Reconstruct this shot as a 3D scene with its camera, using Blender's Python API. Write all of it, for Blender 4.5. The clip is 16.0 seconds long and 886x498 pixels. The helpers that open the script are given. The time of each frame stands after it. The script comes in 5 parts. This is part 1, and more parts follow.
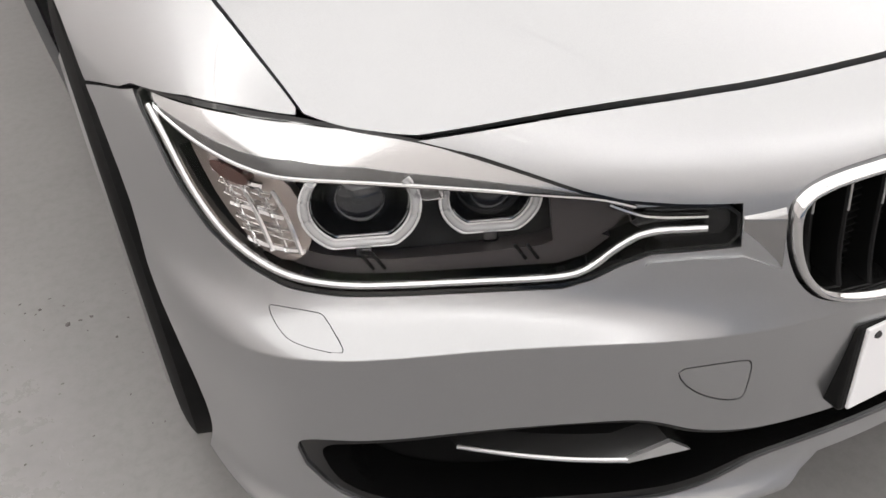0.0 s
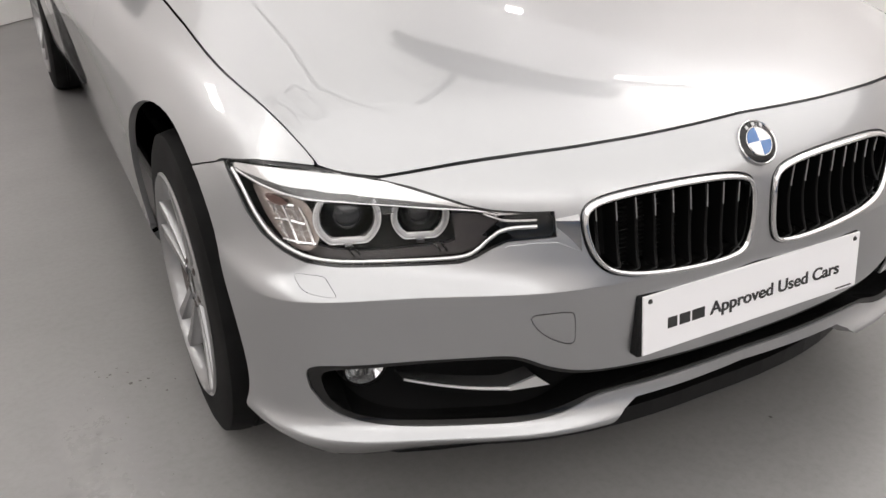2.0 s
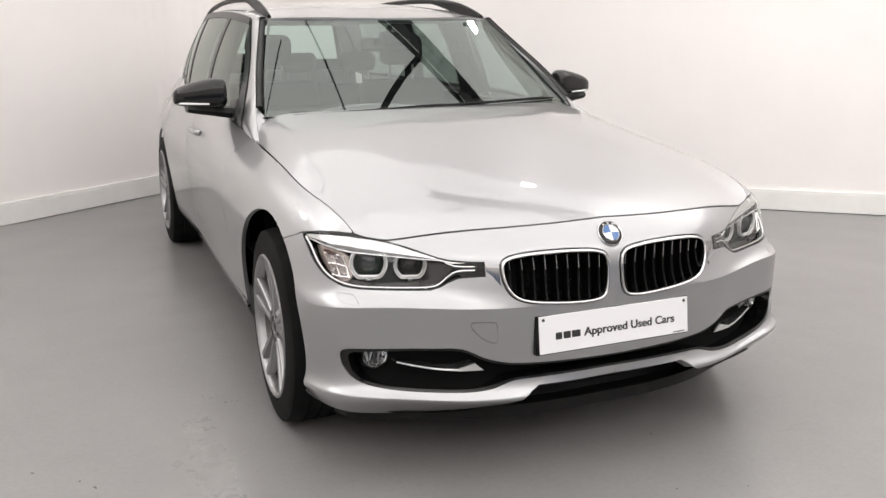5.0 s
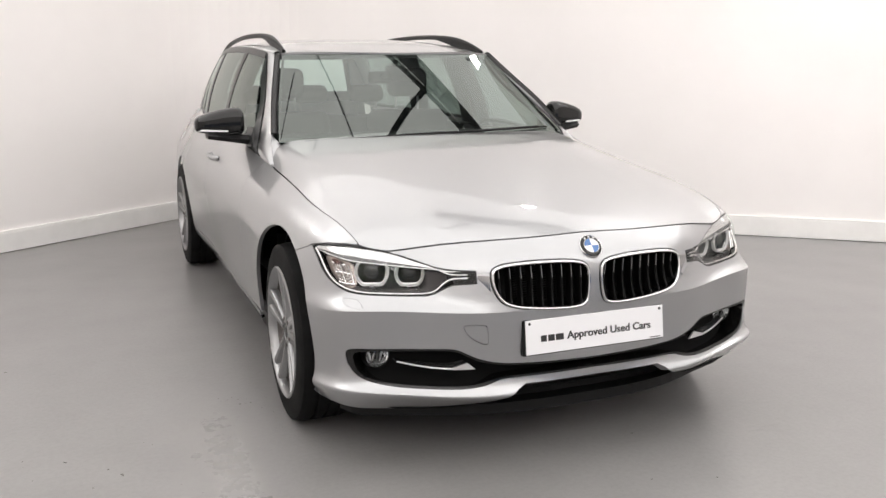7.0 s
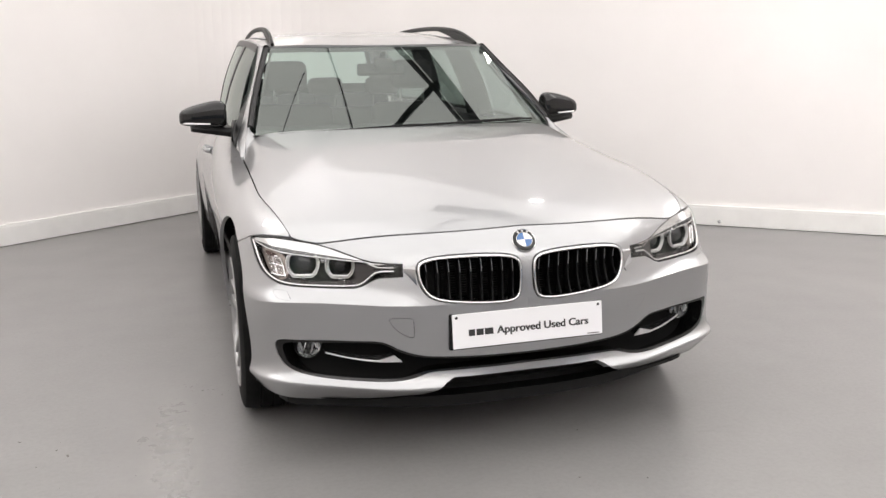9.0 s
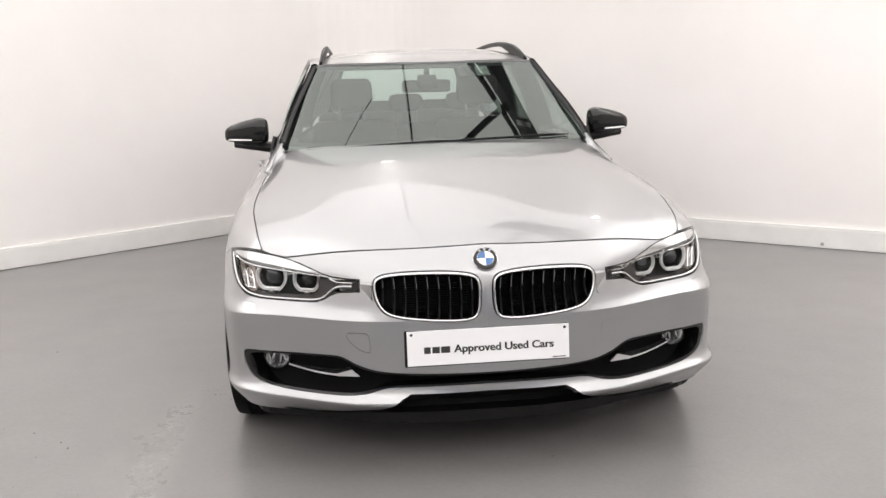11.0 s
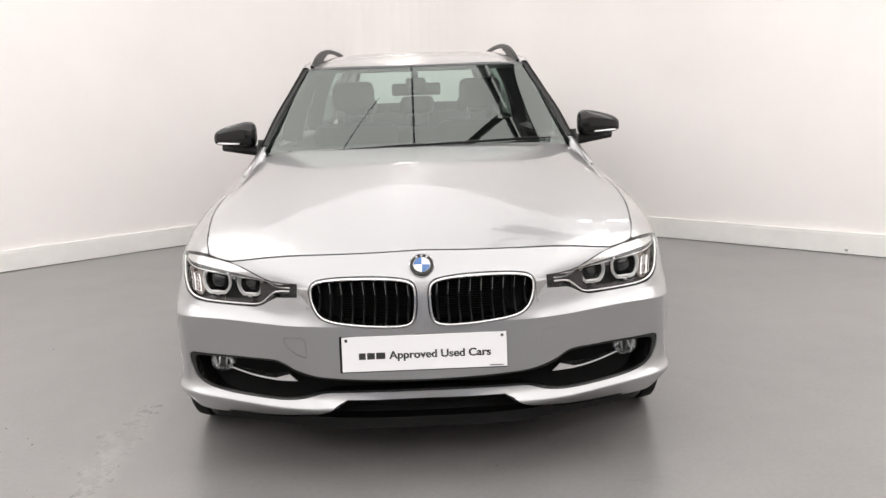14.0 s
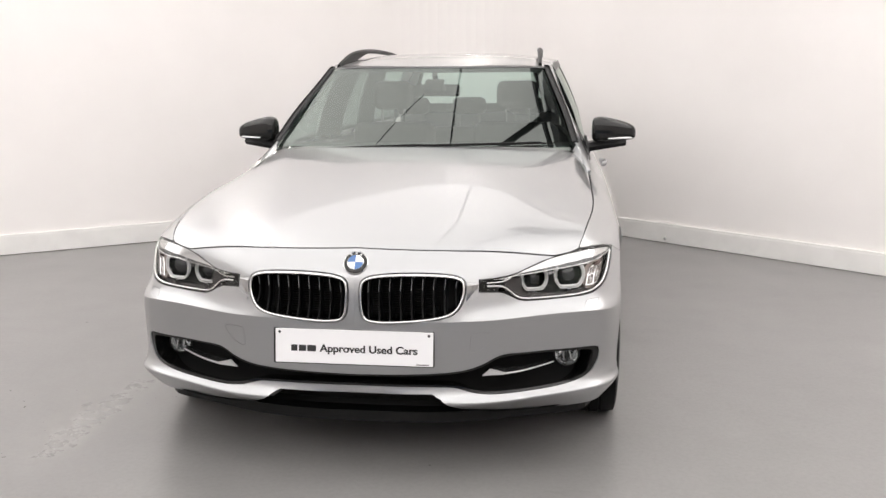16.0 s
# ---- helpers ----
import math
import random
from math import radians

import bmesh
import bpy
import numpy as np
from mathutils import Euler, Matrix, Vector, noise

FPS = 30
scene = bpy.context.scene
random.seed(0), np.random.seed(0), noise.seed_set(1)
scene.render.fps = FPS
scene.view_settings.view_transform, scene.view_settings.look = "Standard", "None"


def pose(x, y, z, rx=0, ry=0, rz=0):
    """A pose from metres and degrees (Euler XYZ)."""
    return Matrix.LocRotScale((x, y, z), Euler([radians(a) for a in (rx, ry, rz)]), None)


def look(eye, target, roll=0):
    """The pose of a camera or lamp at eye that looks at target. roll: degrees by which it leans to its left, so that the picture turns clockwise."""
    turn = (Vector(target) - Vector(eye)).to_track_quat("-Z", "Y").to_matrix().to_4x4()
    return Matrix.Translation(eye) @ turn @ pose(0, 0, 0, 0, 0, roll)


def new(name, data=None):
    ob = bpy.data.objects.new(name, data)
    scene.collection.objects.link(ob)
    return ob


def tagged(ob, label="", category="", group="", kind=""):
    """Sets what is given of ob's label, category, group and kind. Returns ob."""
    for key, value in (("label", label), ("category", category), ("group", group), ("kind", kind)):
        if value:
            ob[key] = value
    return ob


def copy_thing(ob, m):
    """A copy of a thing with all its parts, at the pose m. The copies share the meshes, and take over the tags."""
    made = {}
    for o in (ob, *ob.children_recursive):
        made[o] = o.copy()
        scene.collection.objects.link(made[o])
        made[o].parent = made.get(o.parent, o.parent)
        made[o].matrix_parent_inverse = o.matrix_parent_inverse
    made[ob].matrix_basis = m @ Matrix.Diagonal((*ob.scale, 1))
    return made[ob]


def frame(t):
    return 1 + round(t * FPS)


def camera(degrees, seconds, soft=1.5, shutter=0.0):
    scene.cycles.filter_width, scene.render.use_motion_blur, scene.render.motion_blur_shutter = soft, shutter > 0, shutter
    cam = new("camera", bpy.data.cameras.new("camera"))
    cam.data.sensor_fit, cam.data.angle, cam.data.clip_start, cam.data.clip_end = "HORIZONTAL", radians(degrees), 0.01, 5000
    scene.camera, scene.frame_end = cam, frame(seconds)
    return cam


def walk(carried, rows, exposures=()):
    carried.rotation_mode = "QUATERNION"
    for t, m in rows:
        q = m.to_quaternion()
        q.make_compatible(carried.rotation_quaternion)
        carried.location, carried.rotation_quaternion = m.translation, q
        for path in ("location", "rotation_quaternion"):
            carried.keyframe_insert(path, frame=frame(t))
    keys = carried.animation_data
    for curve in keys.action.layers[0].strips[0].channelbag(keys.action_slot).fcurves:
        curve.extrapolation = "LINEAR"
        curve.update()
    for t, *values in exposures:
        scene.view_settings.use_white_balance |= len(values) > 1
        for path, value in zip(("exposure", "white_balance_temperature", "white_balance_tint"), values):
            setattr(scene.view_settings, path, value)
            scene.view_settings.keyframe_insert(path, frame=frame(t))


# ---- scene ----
cam = camera(52.46, 16.0)
# seconds, x, y, z, pitch, roll, yaw
PATH = [
    (0, -0.892, -0.335, 1.155, 47.51, 0.83, -26.76),
    (0.5, -0.922, -0.439, 1.190, 49.98, 0.36, -26.74),
    (1, -0.971, -0.601, 1.228, 53.02, 0.80, -26.76),
    (1.5, -1.088, -0.809, 1.237, 59.55, 0.63, -27.54),
    (2, -1.151, -0.991, 1.262, 62.76, 0.73, -27.53),
    (2.5, -1.184, -1.218, 1.269, 65.66, 0.60, -25.39),
    (3, -1.241, -1.412, 1.301, 68.16, 0.46, -23.87),
    (3.5, -1.329, -1.610, 1.301, 71.90, 0.20, -23.94),
    (4, -1.389, -1.786, 1.310, 73.69, 0.02, -24.05),
    (6.5, -1.545, -2.405, 1.291, 78.19, 0.15, -22.33),
    (7, -1.549, -2.407, 1.300, 78.19, 0.04, -22.62),
    (7.5, -1.492, -2.446, 1.296, 78.00, 0.20, -22.49),
    (8, -1.352, -2.495, 1.299, 77.73, 0.98, -19.90),
    (8.5, -1.226, -2.534, 1.307, 77.52, 0.68, -18.80),
    (11, -0.415, -2.704, 1.303, 78.68, 1.53, -6.14),
    (11.5, -0.285, -2.676, 1.298, 78.38, 1.05, -4.50),
    (12, -0.183, -2.661, 1.302, 78.45, 0.88, -3.22),
    (12.5, -0.123, -2.674, 1.304, 78.36, 1.44, -2.21),
    (13, -0.099, -2.693, 1.307, 78.78, 1.51, -1.81),
    (13.5, -0.088, -2.686, 1.305, 78.80, 1.66, -1.83),
    (14, 0.013, -2.711, 1.307, 78.79, 1.95, -1.57),
    (14.5, 0.135, -2.741, 1.298, 78.76, 0.91, -0.85),
    (15, 0.281, -2.709, 1.293, 78.09, 0.90, 1.47),
    (15.5, 0.466, -2.694, 1.311, 78.19, 0.18, 5.47),
    (16, 0.657, -2.717, 1.308, 78.92, 0.37, 7.53),
]
walk(cam, [(t, pose(x, y, z, rx, ry, rz)) for t, x, y, z, rx, ry, rz in PATH],
     [(0, 0.09), (1.5, 0.0), (2.5, 0.02), (4, 0.12), (6.5, 0.18), (16, 0.2)])

# ---- light: white hall under ceiling lamps ----
world = bpy.data.worlds.new("world")
scene.world = world
world.use_nodes = True
world.node_tree.nodes["Background"].inputs[0].default_value = (0.9, 0.93, 1.0, 1)
world.node_tree.nodes["Background"].inputs[1].default_value = 0.05
scene.view_settings.exposure = 0.0
LAMP_POWER = 12.0
FLOOD_POWER = 0.6
ROOF_GLOW = 1.52
BACK_GLOW = 1.05
REAR_FILL = 12.0
CEIL = 3.5

# ---- materials ----


def material(name, colour, rough=0.5, metal=0.0, coat=0.0, spec=0.5, coat_rough=0.03):
    m = bpy.data.materials.new(name)
    m.use_nodes = True
    b = m.node_tree.nodes["Principled BSDF"]
    b.inputs["Base Color"].default_value = (*colour, 1)
    b.inputs["Roughness"].default_value, b.inputs["Metallic"].default_value = rough, metal
    b.inputs["Coat Weight"].default_value, b.inputs["Coat Roughness"].default_value = coat, coat_rough
    b.inputs["Specular IOR Level"].default_value = spec
    return m


def node(m, kind, **values):
    n = m.node_tree.nodes.new(kind)
    for key, value in values.items():
        if key in n.inputs:
            n.inputs[key].default_value = value
    return n


def coords(m, scale=(1, 1, 1)):
    g, p = node(m, "ShaderNodeNewGeometry"), node(m, "ShaderNodeMapping")
    p.inputs["Scale"].default_value = scale
    m.node_tree.links.new(g.outputs["Position"], p.inputs["Vector"])
    return p.outputs["Vector"]


def noise_at(m, scale, detail=4.0, rough=0.55, stretch=(1, 1, 1)):
    n = node(m, "ShaderNodeTexNoise", Scale=scale, Detail=detail, Roughness=rough)
    m.node_tree.links.new(coords(m, stretch), n.inputs["Vector"])
    return n.outputs["Fac"]


def ramp(m, fac, stops):
    r = m.node_tree.nodes.new("ShaderNodeValToRGB")
    e = r.color_ramp.elements
    while len(e) < len(stops):
        e.new(0.5)
    for k, (at, c) in zip(e, stops):
        k.position, k.color = at, (*c, 1) if len(c) == 3 else c
    m.node_tree.links.new(fac, r.inputs["Fac"])
    return r.outputs["Color"]


def mixed(m, fac, a, b, mode="MIX"):
    x = m.node_tree.nodes.new("ShaderNodeMix")
    x.data_type, x.blend_type = "RGBA", mode
    for k, v in ((0, fac), (6, a), (7, b)):
        if isinstance(v, (int, float)):
            x.inputs[k].default_value = v
        elif isinstance(v, tuple):
            x.inputs[k].default_value = (*v, 1)
        else:
            m.node_tree.links.new(v, x.inputs[k])
    return x.outputs[2]


def bump(m, fac, strength, distance):
    b = node(m, "ShaderNodeBump", Strength=strength, Distance=distance)
    m.node_tree.links.new(fac, b.inputs["Height"])
    m.node_tree.links.new(b.outputs["Normal"], m.node_tree.nodes["Principled BSDF"].inputs["Normal"])


def feed(m, socket, out):
    m.node_tree.links.new(out, m.node_tree.nodes["Principled BSDF"].inputs[socket])


def grey(v):
    return (v, v, v)


def thin_glass(name, tint, gloss=0.0, ior=1.5):
    """A thin pane: clear but for its tint, with the gloss of its surface."""
    m = bpy.data.materials.new(name)
    m.use_nodes = True
    t, nodes = m.node_tree, m.node_tree.nodes
    nodes.remove(nodes["Principled BSDF"])
    a, g, f, x = node(m, "ShaderNodeBsdfTransparent"), node(m, "ShaderNodeBsdfGlossy"), node(m, "ShaderNodeLayerWeight", Blend=0.5), node(m, "ShaderNodeMixShader")
    # gloss by Schlick's law, the same from both sides of the pane
    r0 = ((ior - 1) / (ior + 1)) ** 2
    steep, gain = node(m, "ShaderNodeMath"), node(m, "ShaderNodeMath")
    steep.operation, gain.operation = "POWER", "MULTIPLY_ADD"
    steep.inputs[1].default_value, gain.inputs[1].default_value, gain.inputs[2].default_value = 5.0, 1 - r0, r0
    t.links.new(f.outputs["Facing"], steep.inputs[0])
    t.links.new(steep.outputs[0], gain.inputs[0])
    a.inputs["Color"].default_value = (*tint, 1)
    g.inputs["Roughness"].default_value = gloss
    g.inputs["Color"].default_value = (0.80, 0.86, 0.82, 1)
    t.links.new(gain.outputs[0], x.inputs[0])
    t.links.new(a.outputs[0], x.inputs[1])
    t.links.new(g.outputs[0], x.inputs[2])
    t.links.new(x.outputs[0], nodes["Material Output"].inputs["Surface"])
    return m


PAINT = material("silver_paint", (0.40, 0.406, 0.412), 0.34, 0.95, 1.0, 0.5, 0.02)
feed(PAINT, "Base Color", mixed(PAINT, ramp(PAINT, noise_at(PAINT, 2500, 1.0), [(0.3, grey(0.0)), (0.7, grey(1.0))]), (0.365, 0.371, 0.377), (0.435, 0.441, 0.447)))
CHROME = material("chrome", grey(0.64), 0.07, 1.0)
# silver of the blade's edge and tip, brightened as if lit
LIT_SILVER = material("lit_satin_silver", grey(0.70), 0.30, 0.85)
SATIN = material("satin_silver", grey(0.45), 0.28, 0.9)
GLOSS_BLACK = material("gloss_black", grey(0.005), 0.08, 0.0, 0.0, 0.45)
PLASTIC = material("black_plastic", grey(0.006), 0.42, 0.0, 0.0, 0.2)
feed(PLASTIC, "Roughness", ramp(PLASTIC, noise_at(PLASTIC, 300), [(0.3, grey(0.35)), (0.7, grey(0.5))]))
RUBBER = material("tyre_rubber", grey(0.022), 0.7, 0.0, 0.0, 0.1)
feed(RUBBER, "Base Color", ramp(RUBBER, noise_at(RUBBER, 14), [(0.35, grey(0.005)), (0.7, grey(0.011))]))
TRIM = material("black_trim", grey(0.010), 0.3, 0.0, 0.0, 0.35)
DARK = material("dark_void", grey(0.006), 0.8)
BEZEL = material("lamp_bezel", grey(0.03), 0.3, 0.4)
GLASS = thin_glass("window_glass", (0.50, 0.57, 0.54), 0.0, 2.4)
BACK_GLASS = thin_glass("rear_window_glass", (0.80, 0.94, 0.90), 0.0, 1.5)
SIDE_GLASS = thin_glass("side_window_glass", (0.40, 0.48, 0.455), 0.0, 2.2)
LENS = thin_glass("lamp_lens", (0.97, 0.97, 0.97), 0.0, 1.23)
OPAL = material("light_guide", grey(0.75), 0.12, 0.0, 1.0)
OPAL.node_tree.nodes["Principled BSDF"].inputs["Transmission Weight"].default_value = 0.35
BULB = material("projector_glass", (0.012, 0.013, 0.016), 0.05, 0.0, 0.4, 0.5)
AMBER = material("amber_reflector", (0.075, 0.028, 0.020), 0.2, 0.3, 1.0)
SLAT = material("slat_black", grey(0.004), 0.38, 0.0, 0.0, 0.15)
RING_GLINT = material("ring_glint_white", grey(0.85), 0.15, 0.3, 1.0)
LINK = material("bright_link", grey(0.36), 0.12, 1.0)
REFLECTOR = material("faceted_reflector", grey(0.8), 0.1, 1.0)
ALLOY = material("alloy_silver", grey(0.30), 0.34, 0.85, 0.3)
BRAKE = material("brake_steel", (0.12, 0.105, 0.10), 0.45, 0.8)
PLATE = material("plate_white", (0.82, 0.82, 0.83), 0.3, 0.0, 0.3)
INK = material("plate_ink", grey(0.02), 0.5)
BLUE = material("enamel_blue", (0.025, 0.12, 0.34), 0.15, 0.0, 1.0)
WHITE_ENAMEL = material("enamel_white", grey(0.8), 0.15, 0.0, 1.0)
CLOTH = material("seat_cloth", grey(0.007), 0.9, 0.0, 0.0, 0.08)
feed(CLOTH, "Base Color", ramp(CLOTH, noise_at(CLOTH, 220), [(0.3, grey(0.012)), (0.7, grey(0.032))]))
DASH = material("dashboard_skin", grey(0.008), 0.7, 0.0, 0.0, 0.12)
STEEL = material("dark_steel", (0.06, 0.062, 0.066), 0.5)
HEADLINER = material("headliner", grey(0.35), 0.9)

WALL = material("white_wall_paint", (0.82, 0.80, 0.78), 0.6)
feed(WALL, "Base Color", ramp(WALL, noise_at(WALL, 1.3, 6), [(0.3, (0.85, 0.822, 0.805)), (0.7, (0.89, 0.862, 0.845))]))
bump(WALL, noise_at(WALL, 90, 3), 0.08, 0.002)
SKIRT = material("skirting_white", (0.84, 0.83, 0.81), 0.35)
feed(SKIRT, "Base Color", ramp(SKIRT, noise_at(SKIRT, 6, 5), [(0.3, (0.80, 0.79, 0.77)), (0.6, (0.85, 0.84, 0.82))]))
# blue-grey of the unseen lower wall that the bumper reflects
DADO = material("reflection_blue_grey", (0.10, 0.115, 0.135), 0.45, 0.2)
feed(DADO, "Base Color", ramp(DADO, noise_at(DADO, 2.0, 4), [(0.3, (0.15, 0.20, 0.285)), (0.7, (0.19, 0.24, 0.335))]))
CEILING = material("ceiling_white", (0.80, 0.80, 0.80), 0.8)
FLOOR = material("grey_floor_paint", (0.33, 0.325, 0.32), 0.32)
dirt = ramp(FLOOR, noise_at(FLOOR, 55, 5, 0.7), [(0.30, grey(0.90)), (0.55, grey(1.0)), (0.75, grey(1.04))])
blotch = ramp(FLOOR, noise_at(FLOOR, 3.2, 6, 0.65), [(0.30, grey(0.93)), (0.5, grey(1.0)), (0.72, grey(1.05))])
base_floor = ramp(FLOOR, noise_at(FLOOR, 0.9, 5, 0.5), [(0.25, (0.198, 0.193, 0.190)), (0.75, (0.228, 0.223, 0.219))])


def axis_ramp(m, axis, lo, hi, stops):
    """A ramp along one world axis between lo and hi."""
    g, sep, rng = node(m, "ShaderNodeNewGeometry"), node(m, "ShaderNodeSeparateXYZ"), node(m, "ShaderNodeMapRange")
    rng.inputs["From Min"].default_value, rng.inputs["From Max"].default_value = lo, hi
    m.node_tree.links.new(g.outputs["Position"], sep.inputs[0])
    m.node_tree.links.new(sep.outputs[axis], rng.inputs["Value"])
    return ramp(m, rng.outputs["Result"], stops)


# a lighter, smoother strip beside the car, ragged at its edges: glare painted in over wear
strip_x = axis_ramp(FLOOR, "X", -1.40, -1.02, [(0.0, grey(0)), (0.50, grey(0.40)), (0.76, grey(0.85)), (1.0, grey(0))])
strip_y = axis_ramp(FLOOR, "Y", -0.2, 1.2, [(0.0, grey(0)), (0.25, grey(1)), (0.65, grey(0.8)), (1.0, grey(0))])
rag = ramp(FLOOR, noise_at(FLOOR, 14, 6, 0.7), [(0.36, grey(0.1)), (0.62, grey(1.0))])
worn_glare = mixed(FLOOR, 1.0, mixed(FLOOR, 1.0, strip_x, strip_y, "MULTIPLY"), rag, "MULTIPLY")
scuff = ramp(FLOOR, noise_at(FLOOR, 2.1, 7, 0.75, (1.0, 3.2, 1.0)), [(0.62, grey(1.0)), (0.74, grey(0.86))])
painted = mixed(FLOOR, 1.0, mixed(FLOOR, 1.0, mixed(FLOOR, 1.0, base_floor, blotch, "MULTIPLY"), dirt, "MULTIPLY"), scuff, "MULTIPLY")
feed(FLOOR, "Base Color", mixed(FLOOR, worn_glare, painted, (0.268, 0.262, 0.256)))
feed(FLOOR, "Roughness", mixed(FLOOR, worn_glare, ramp(FLOOR, noise_at(FLOOR, 1.7, 3), [(0.2, grey(0.27)), (0.8, grey(0.33))]), (0.22, 0.22, 0.22)))
bump(FLOOR, noise_at(FLOOR, 9, 4), 0.05, 0.002)
BROW = material("lamp_brow_silver", grey(0.62), 0.15, 0.9, 1.0)
LAMP_GREY = material("lamp_inner_grey", (0.042, 0.037, 0.037), 0.32, 0.1, 0.0, 0.35)
FOG_MIRROR = material("fog_reflector", grey(0.9), 0.12, 0.8, 0.6)
FOGGLASS = thin_glass("fog_glass", (0.93, 0.94, 0.95))
FINS = material("radiator_fins", grey(0.005), 0.6, 0.0, 0.0, 0.1)
CUP = material("projector_black", grey(0.006), 0.25, 0.0, 0.0, 0.3)
CLEAR = material("clear_acrylic", grey(0.97), 0.04)
CLEAR.node_tree.nodes["Principled BSDF"].inputs["Transmission Weight"].default_value = 1.0
BARREL = material("alloy_barrel", (0.09, 0.082, 0.078), 0.4, 0.8)
FROST = material("frosted_light_guide", grey(0.82), 0.15, 0.0, 1.0)
FROST.node_tree.nodes["Principled BSDF"].inputs["Transmission Weight"].default_value = 0.5
BAND = material("satin_grey_band", grey(0.13), 0.25, 0.85)
BOWL = material("indicator_silver", (0.47, 0.41, 0.375), 0.22, 0.6)

# ---- mesh helpers ----


def mesh_object(name, verts, faces, mat, parent=None, label="", normals=None, smooth=True):
    me = bpy.data.meshes.new(name)
    me.from_pydata([tuple(map(float, v)) for v in verts], [], [tuple(map(int, f)) for f in faces])
    me.materials.append(mat)
    me.polygons.foreach_set("use_smooth", [smooth] * len(me.polygons))
    if normals is not None:
        me.normals_split_custom_set(normals)
    me.update()
    ob = new(name, me)
    if parent is not None:
        ob.parent = parent
    return tagged(ob, label)


def part(name, bm, mat, parent=None, label="", smooth=False):
    me = bpy.data.meshes.new(name)
    bmesh.ops.recalc_face_normals(bm, faces=bm.faces)
    bm.to_mesh(me)
    bm.free()
    me.materials.append(mat)
    if smooth:
        me.polygons.foreach_set("use_smooth", [True] * len(me.polygons))
        me.set_sharp_from_angle(angle=radians(38))
    ob = new(name, me)
    if parent is not None:
        ob.parent = parent
    return tagged(ob, label)


def box(lo, hi, bevel=0.0, segments=2, m=None):
    bm = bmesh.new()
    bmesh.ops.create_cube(bm, size=1)
    for v in bm.verts:
        v.co = Vector([lo[i] + (v.co[i] + 0.5) * (hi[i] - lo[i]) for i in range(3)])
    if bevel:
        bmesh.ops.bevel(bm, geom=bm.edges[:], offset=bevel, segments=segments, profile=0.5, affect="EDGES")
    if m is not None:
        bmesh.ops.transform(bm, matrix=m, verts=bm.verts)
    return bm


def prism(outline, z0, z1, bevel=0.0):
    """An upright prism over a plan outline."""
    bm = bmesh.new()
    f = bm.faces.new([bm.verts.new((x, y, z0)) for x, y in outline])
    top = bmesh.ops.extrude_face_region(bm, geom=[f])
    for v in top["geom"]:
        if isinstance(v, bmesh.types.BMVert):
            v.co.z = z1
    if bevel:
        bmesh.ops.bevel(bm, geom=bm.edges[:], offset=bevel, segments=2, profile=0.5, affect="EDGES")
    return bm


def tube(points, radius, sides=10, closed=False, squash=(1, 1)):
    """A bar along points; radius is one number or one for each point."""
    pts = [Vector(p) for p in points]
    n = len(pts)
    rad = radius if isinstance(radius, (list, tuple)) else [radius] * n
    bm, rings = bmesh.new(), []
    for i, p in enumerate(pts):
        d = (pts[(i + 1) % n] - pts[i - 1]) if closed else (pts[min(i + 1, n - 1)] - pts[max(i - 1, 0)])
        d.normalize()
        a = d.cross(Vector((0, 0, 1)))
        a = d.cross(Vector((0, 1, 0))) if a.length < 0.2 else a
        a.normalize()
        b = a.cross(d)
        rings.append([bm.verts.new(p + a * (math.cos(k * math.tau / sides) * rad[i] * squash[0]) + b * (math.sin(k * math.tau / sides) * rad[i] * squash[1])) for k in range(sides)])
    for i in range(n if closed else n - 1):
        r, s = rings[i], rings[(i + 1) % n]
        for k in range(sides):
            bm.faces.new((r[k], r[(k + 1) % sides], s[(k + 1) % sides], s[k]))
    if not closed:
        bm.faces.new(rings[0][::-1])
        bm.faces.new(rings[-1])
    return bm


def lathe(profile, axis, centre, steps=64, start=0.0, span=math.tau):
    """Turns (distance along the axis, radius) round the x axis ('x') or the y axis ('y')."""
    bm, rings = bmesh.new(), []
    full = abs(span - math.tau) < 1e-6
    for k in range(steps if full else steps + 1):
        a = start + span * k / steps
        c, s = math.cos(a), math.sin(a)
        rings.append([bm.verts.new(Vector(centre) + (Vector((h, r * c, r * s)) if axis == "x" else Vector((r * c, h, r * s)))) for h, r in profile])
    for k in range(len(rings) if full else len(rings) - 1):
        p, q = rings[k], rings[(k + 1) % len(rings)]
        for j in range(len(profile) - 1):
            bm.faces.new((p[j], p[j + 1], q[j + 1], q[j]))
    bmesh.ops.remove_doubles(bm, verts=bm.verts, dist=1e-6)
    return bm


# ---- the hall: two white walls that meet in a rounded corner behind the car ----
CORNER, LEFT_END, RIGHT_END = Vector((-0.207, 5.728)), Vector((-7.0, 0.735)), Vector((7.0, -0.268))
left_way, right_way = (LEFT_END - CORNER).normalized(), (RIGHT_END - CORNER).normalized()


def wall_line(offset=0.0, radius=0.9, steps=14):
    """Plan of the two walls from left to right, moved into the hall by offset."""
    half = left_way.angle(right_way) / 2
    mid = (left_way + right_way).normalized()
    centre = CORNER + mid * (radius / math.sin(half))
    a0 = math.atan2(-mid.y, -mid.x)
    turn = math.pi / 2 - half
    arc = [centre + (radius - offset) * Vector((math.cos(a0 + turn * (1 - 2 * k / steps)), math.sin(a0 + turn * (1 - 2 * k / steps)))) for k in range(steps + 1)]
    nl, nr = (arc[0] - centre).normalized(), (arc[-1] - centre).normalized()
    return [LEFT_END - nl * offset] + arc + [RIGHT_END - nr * offset]


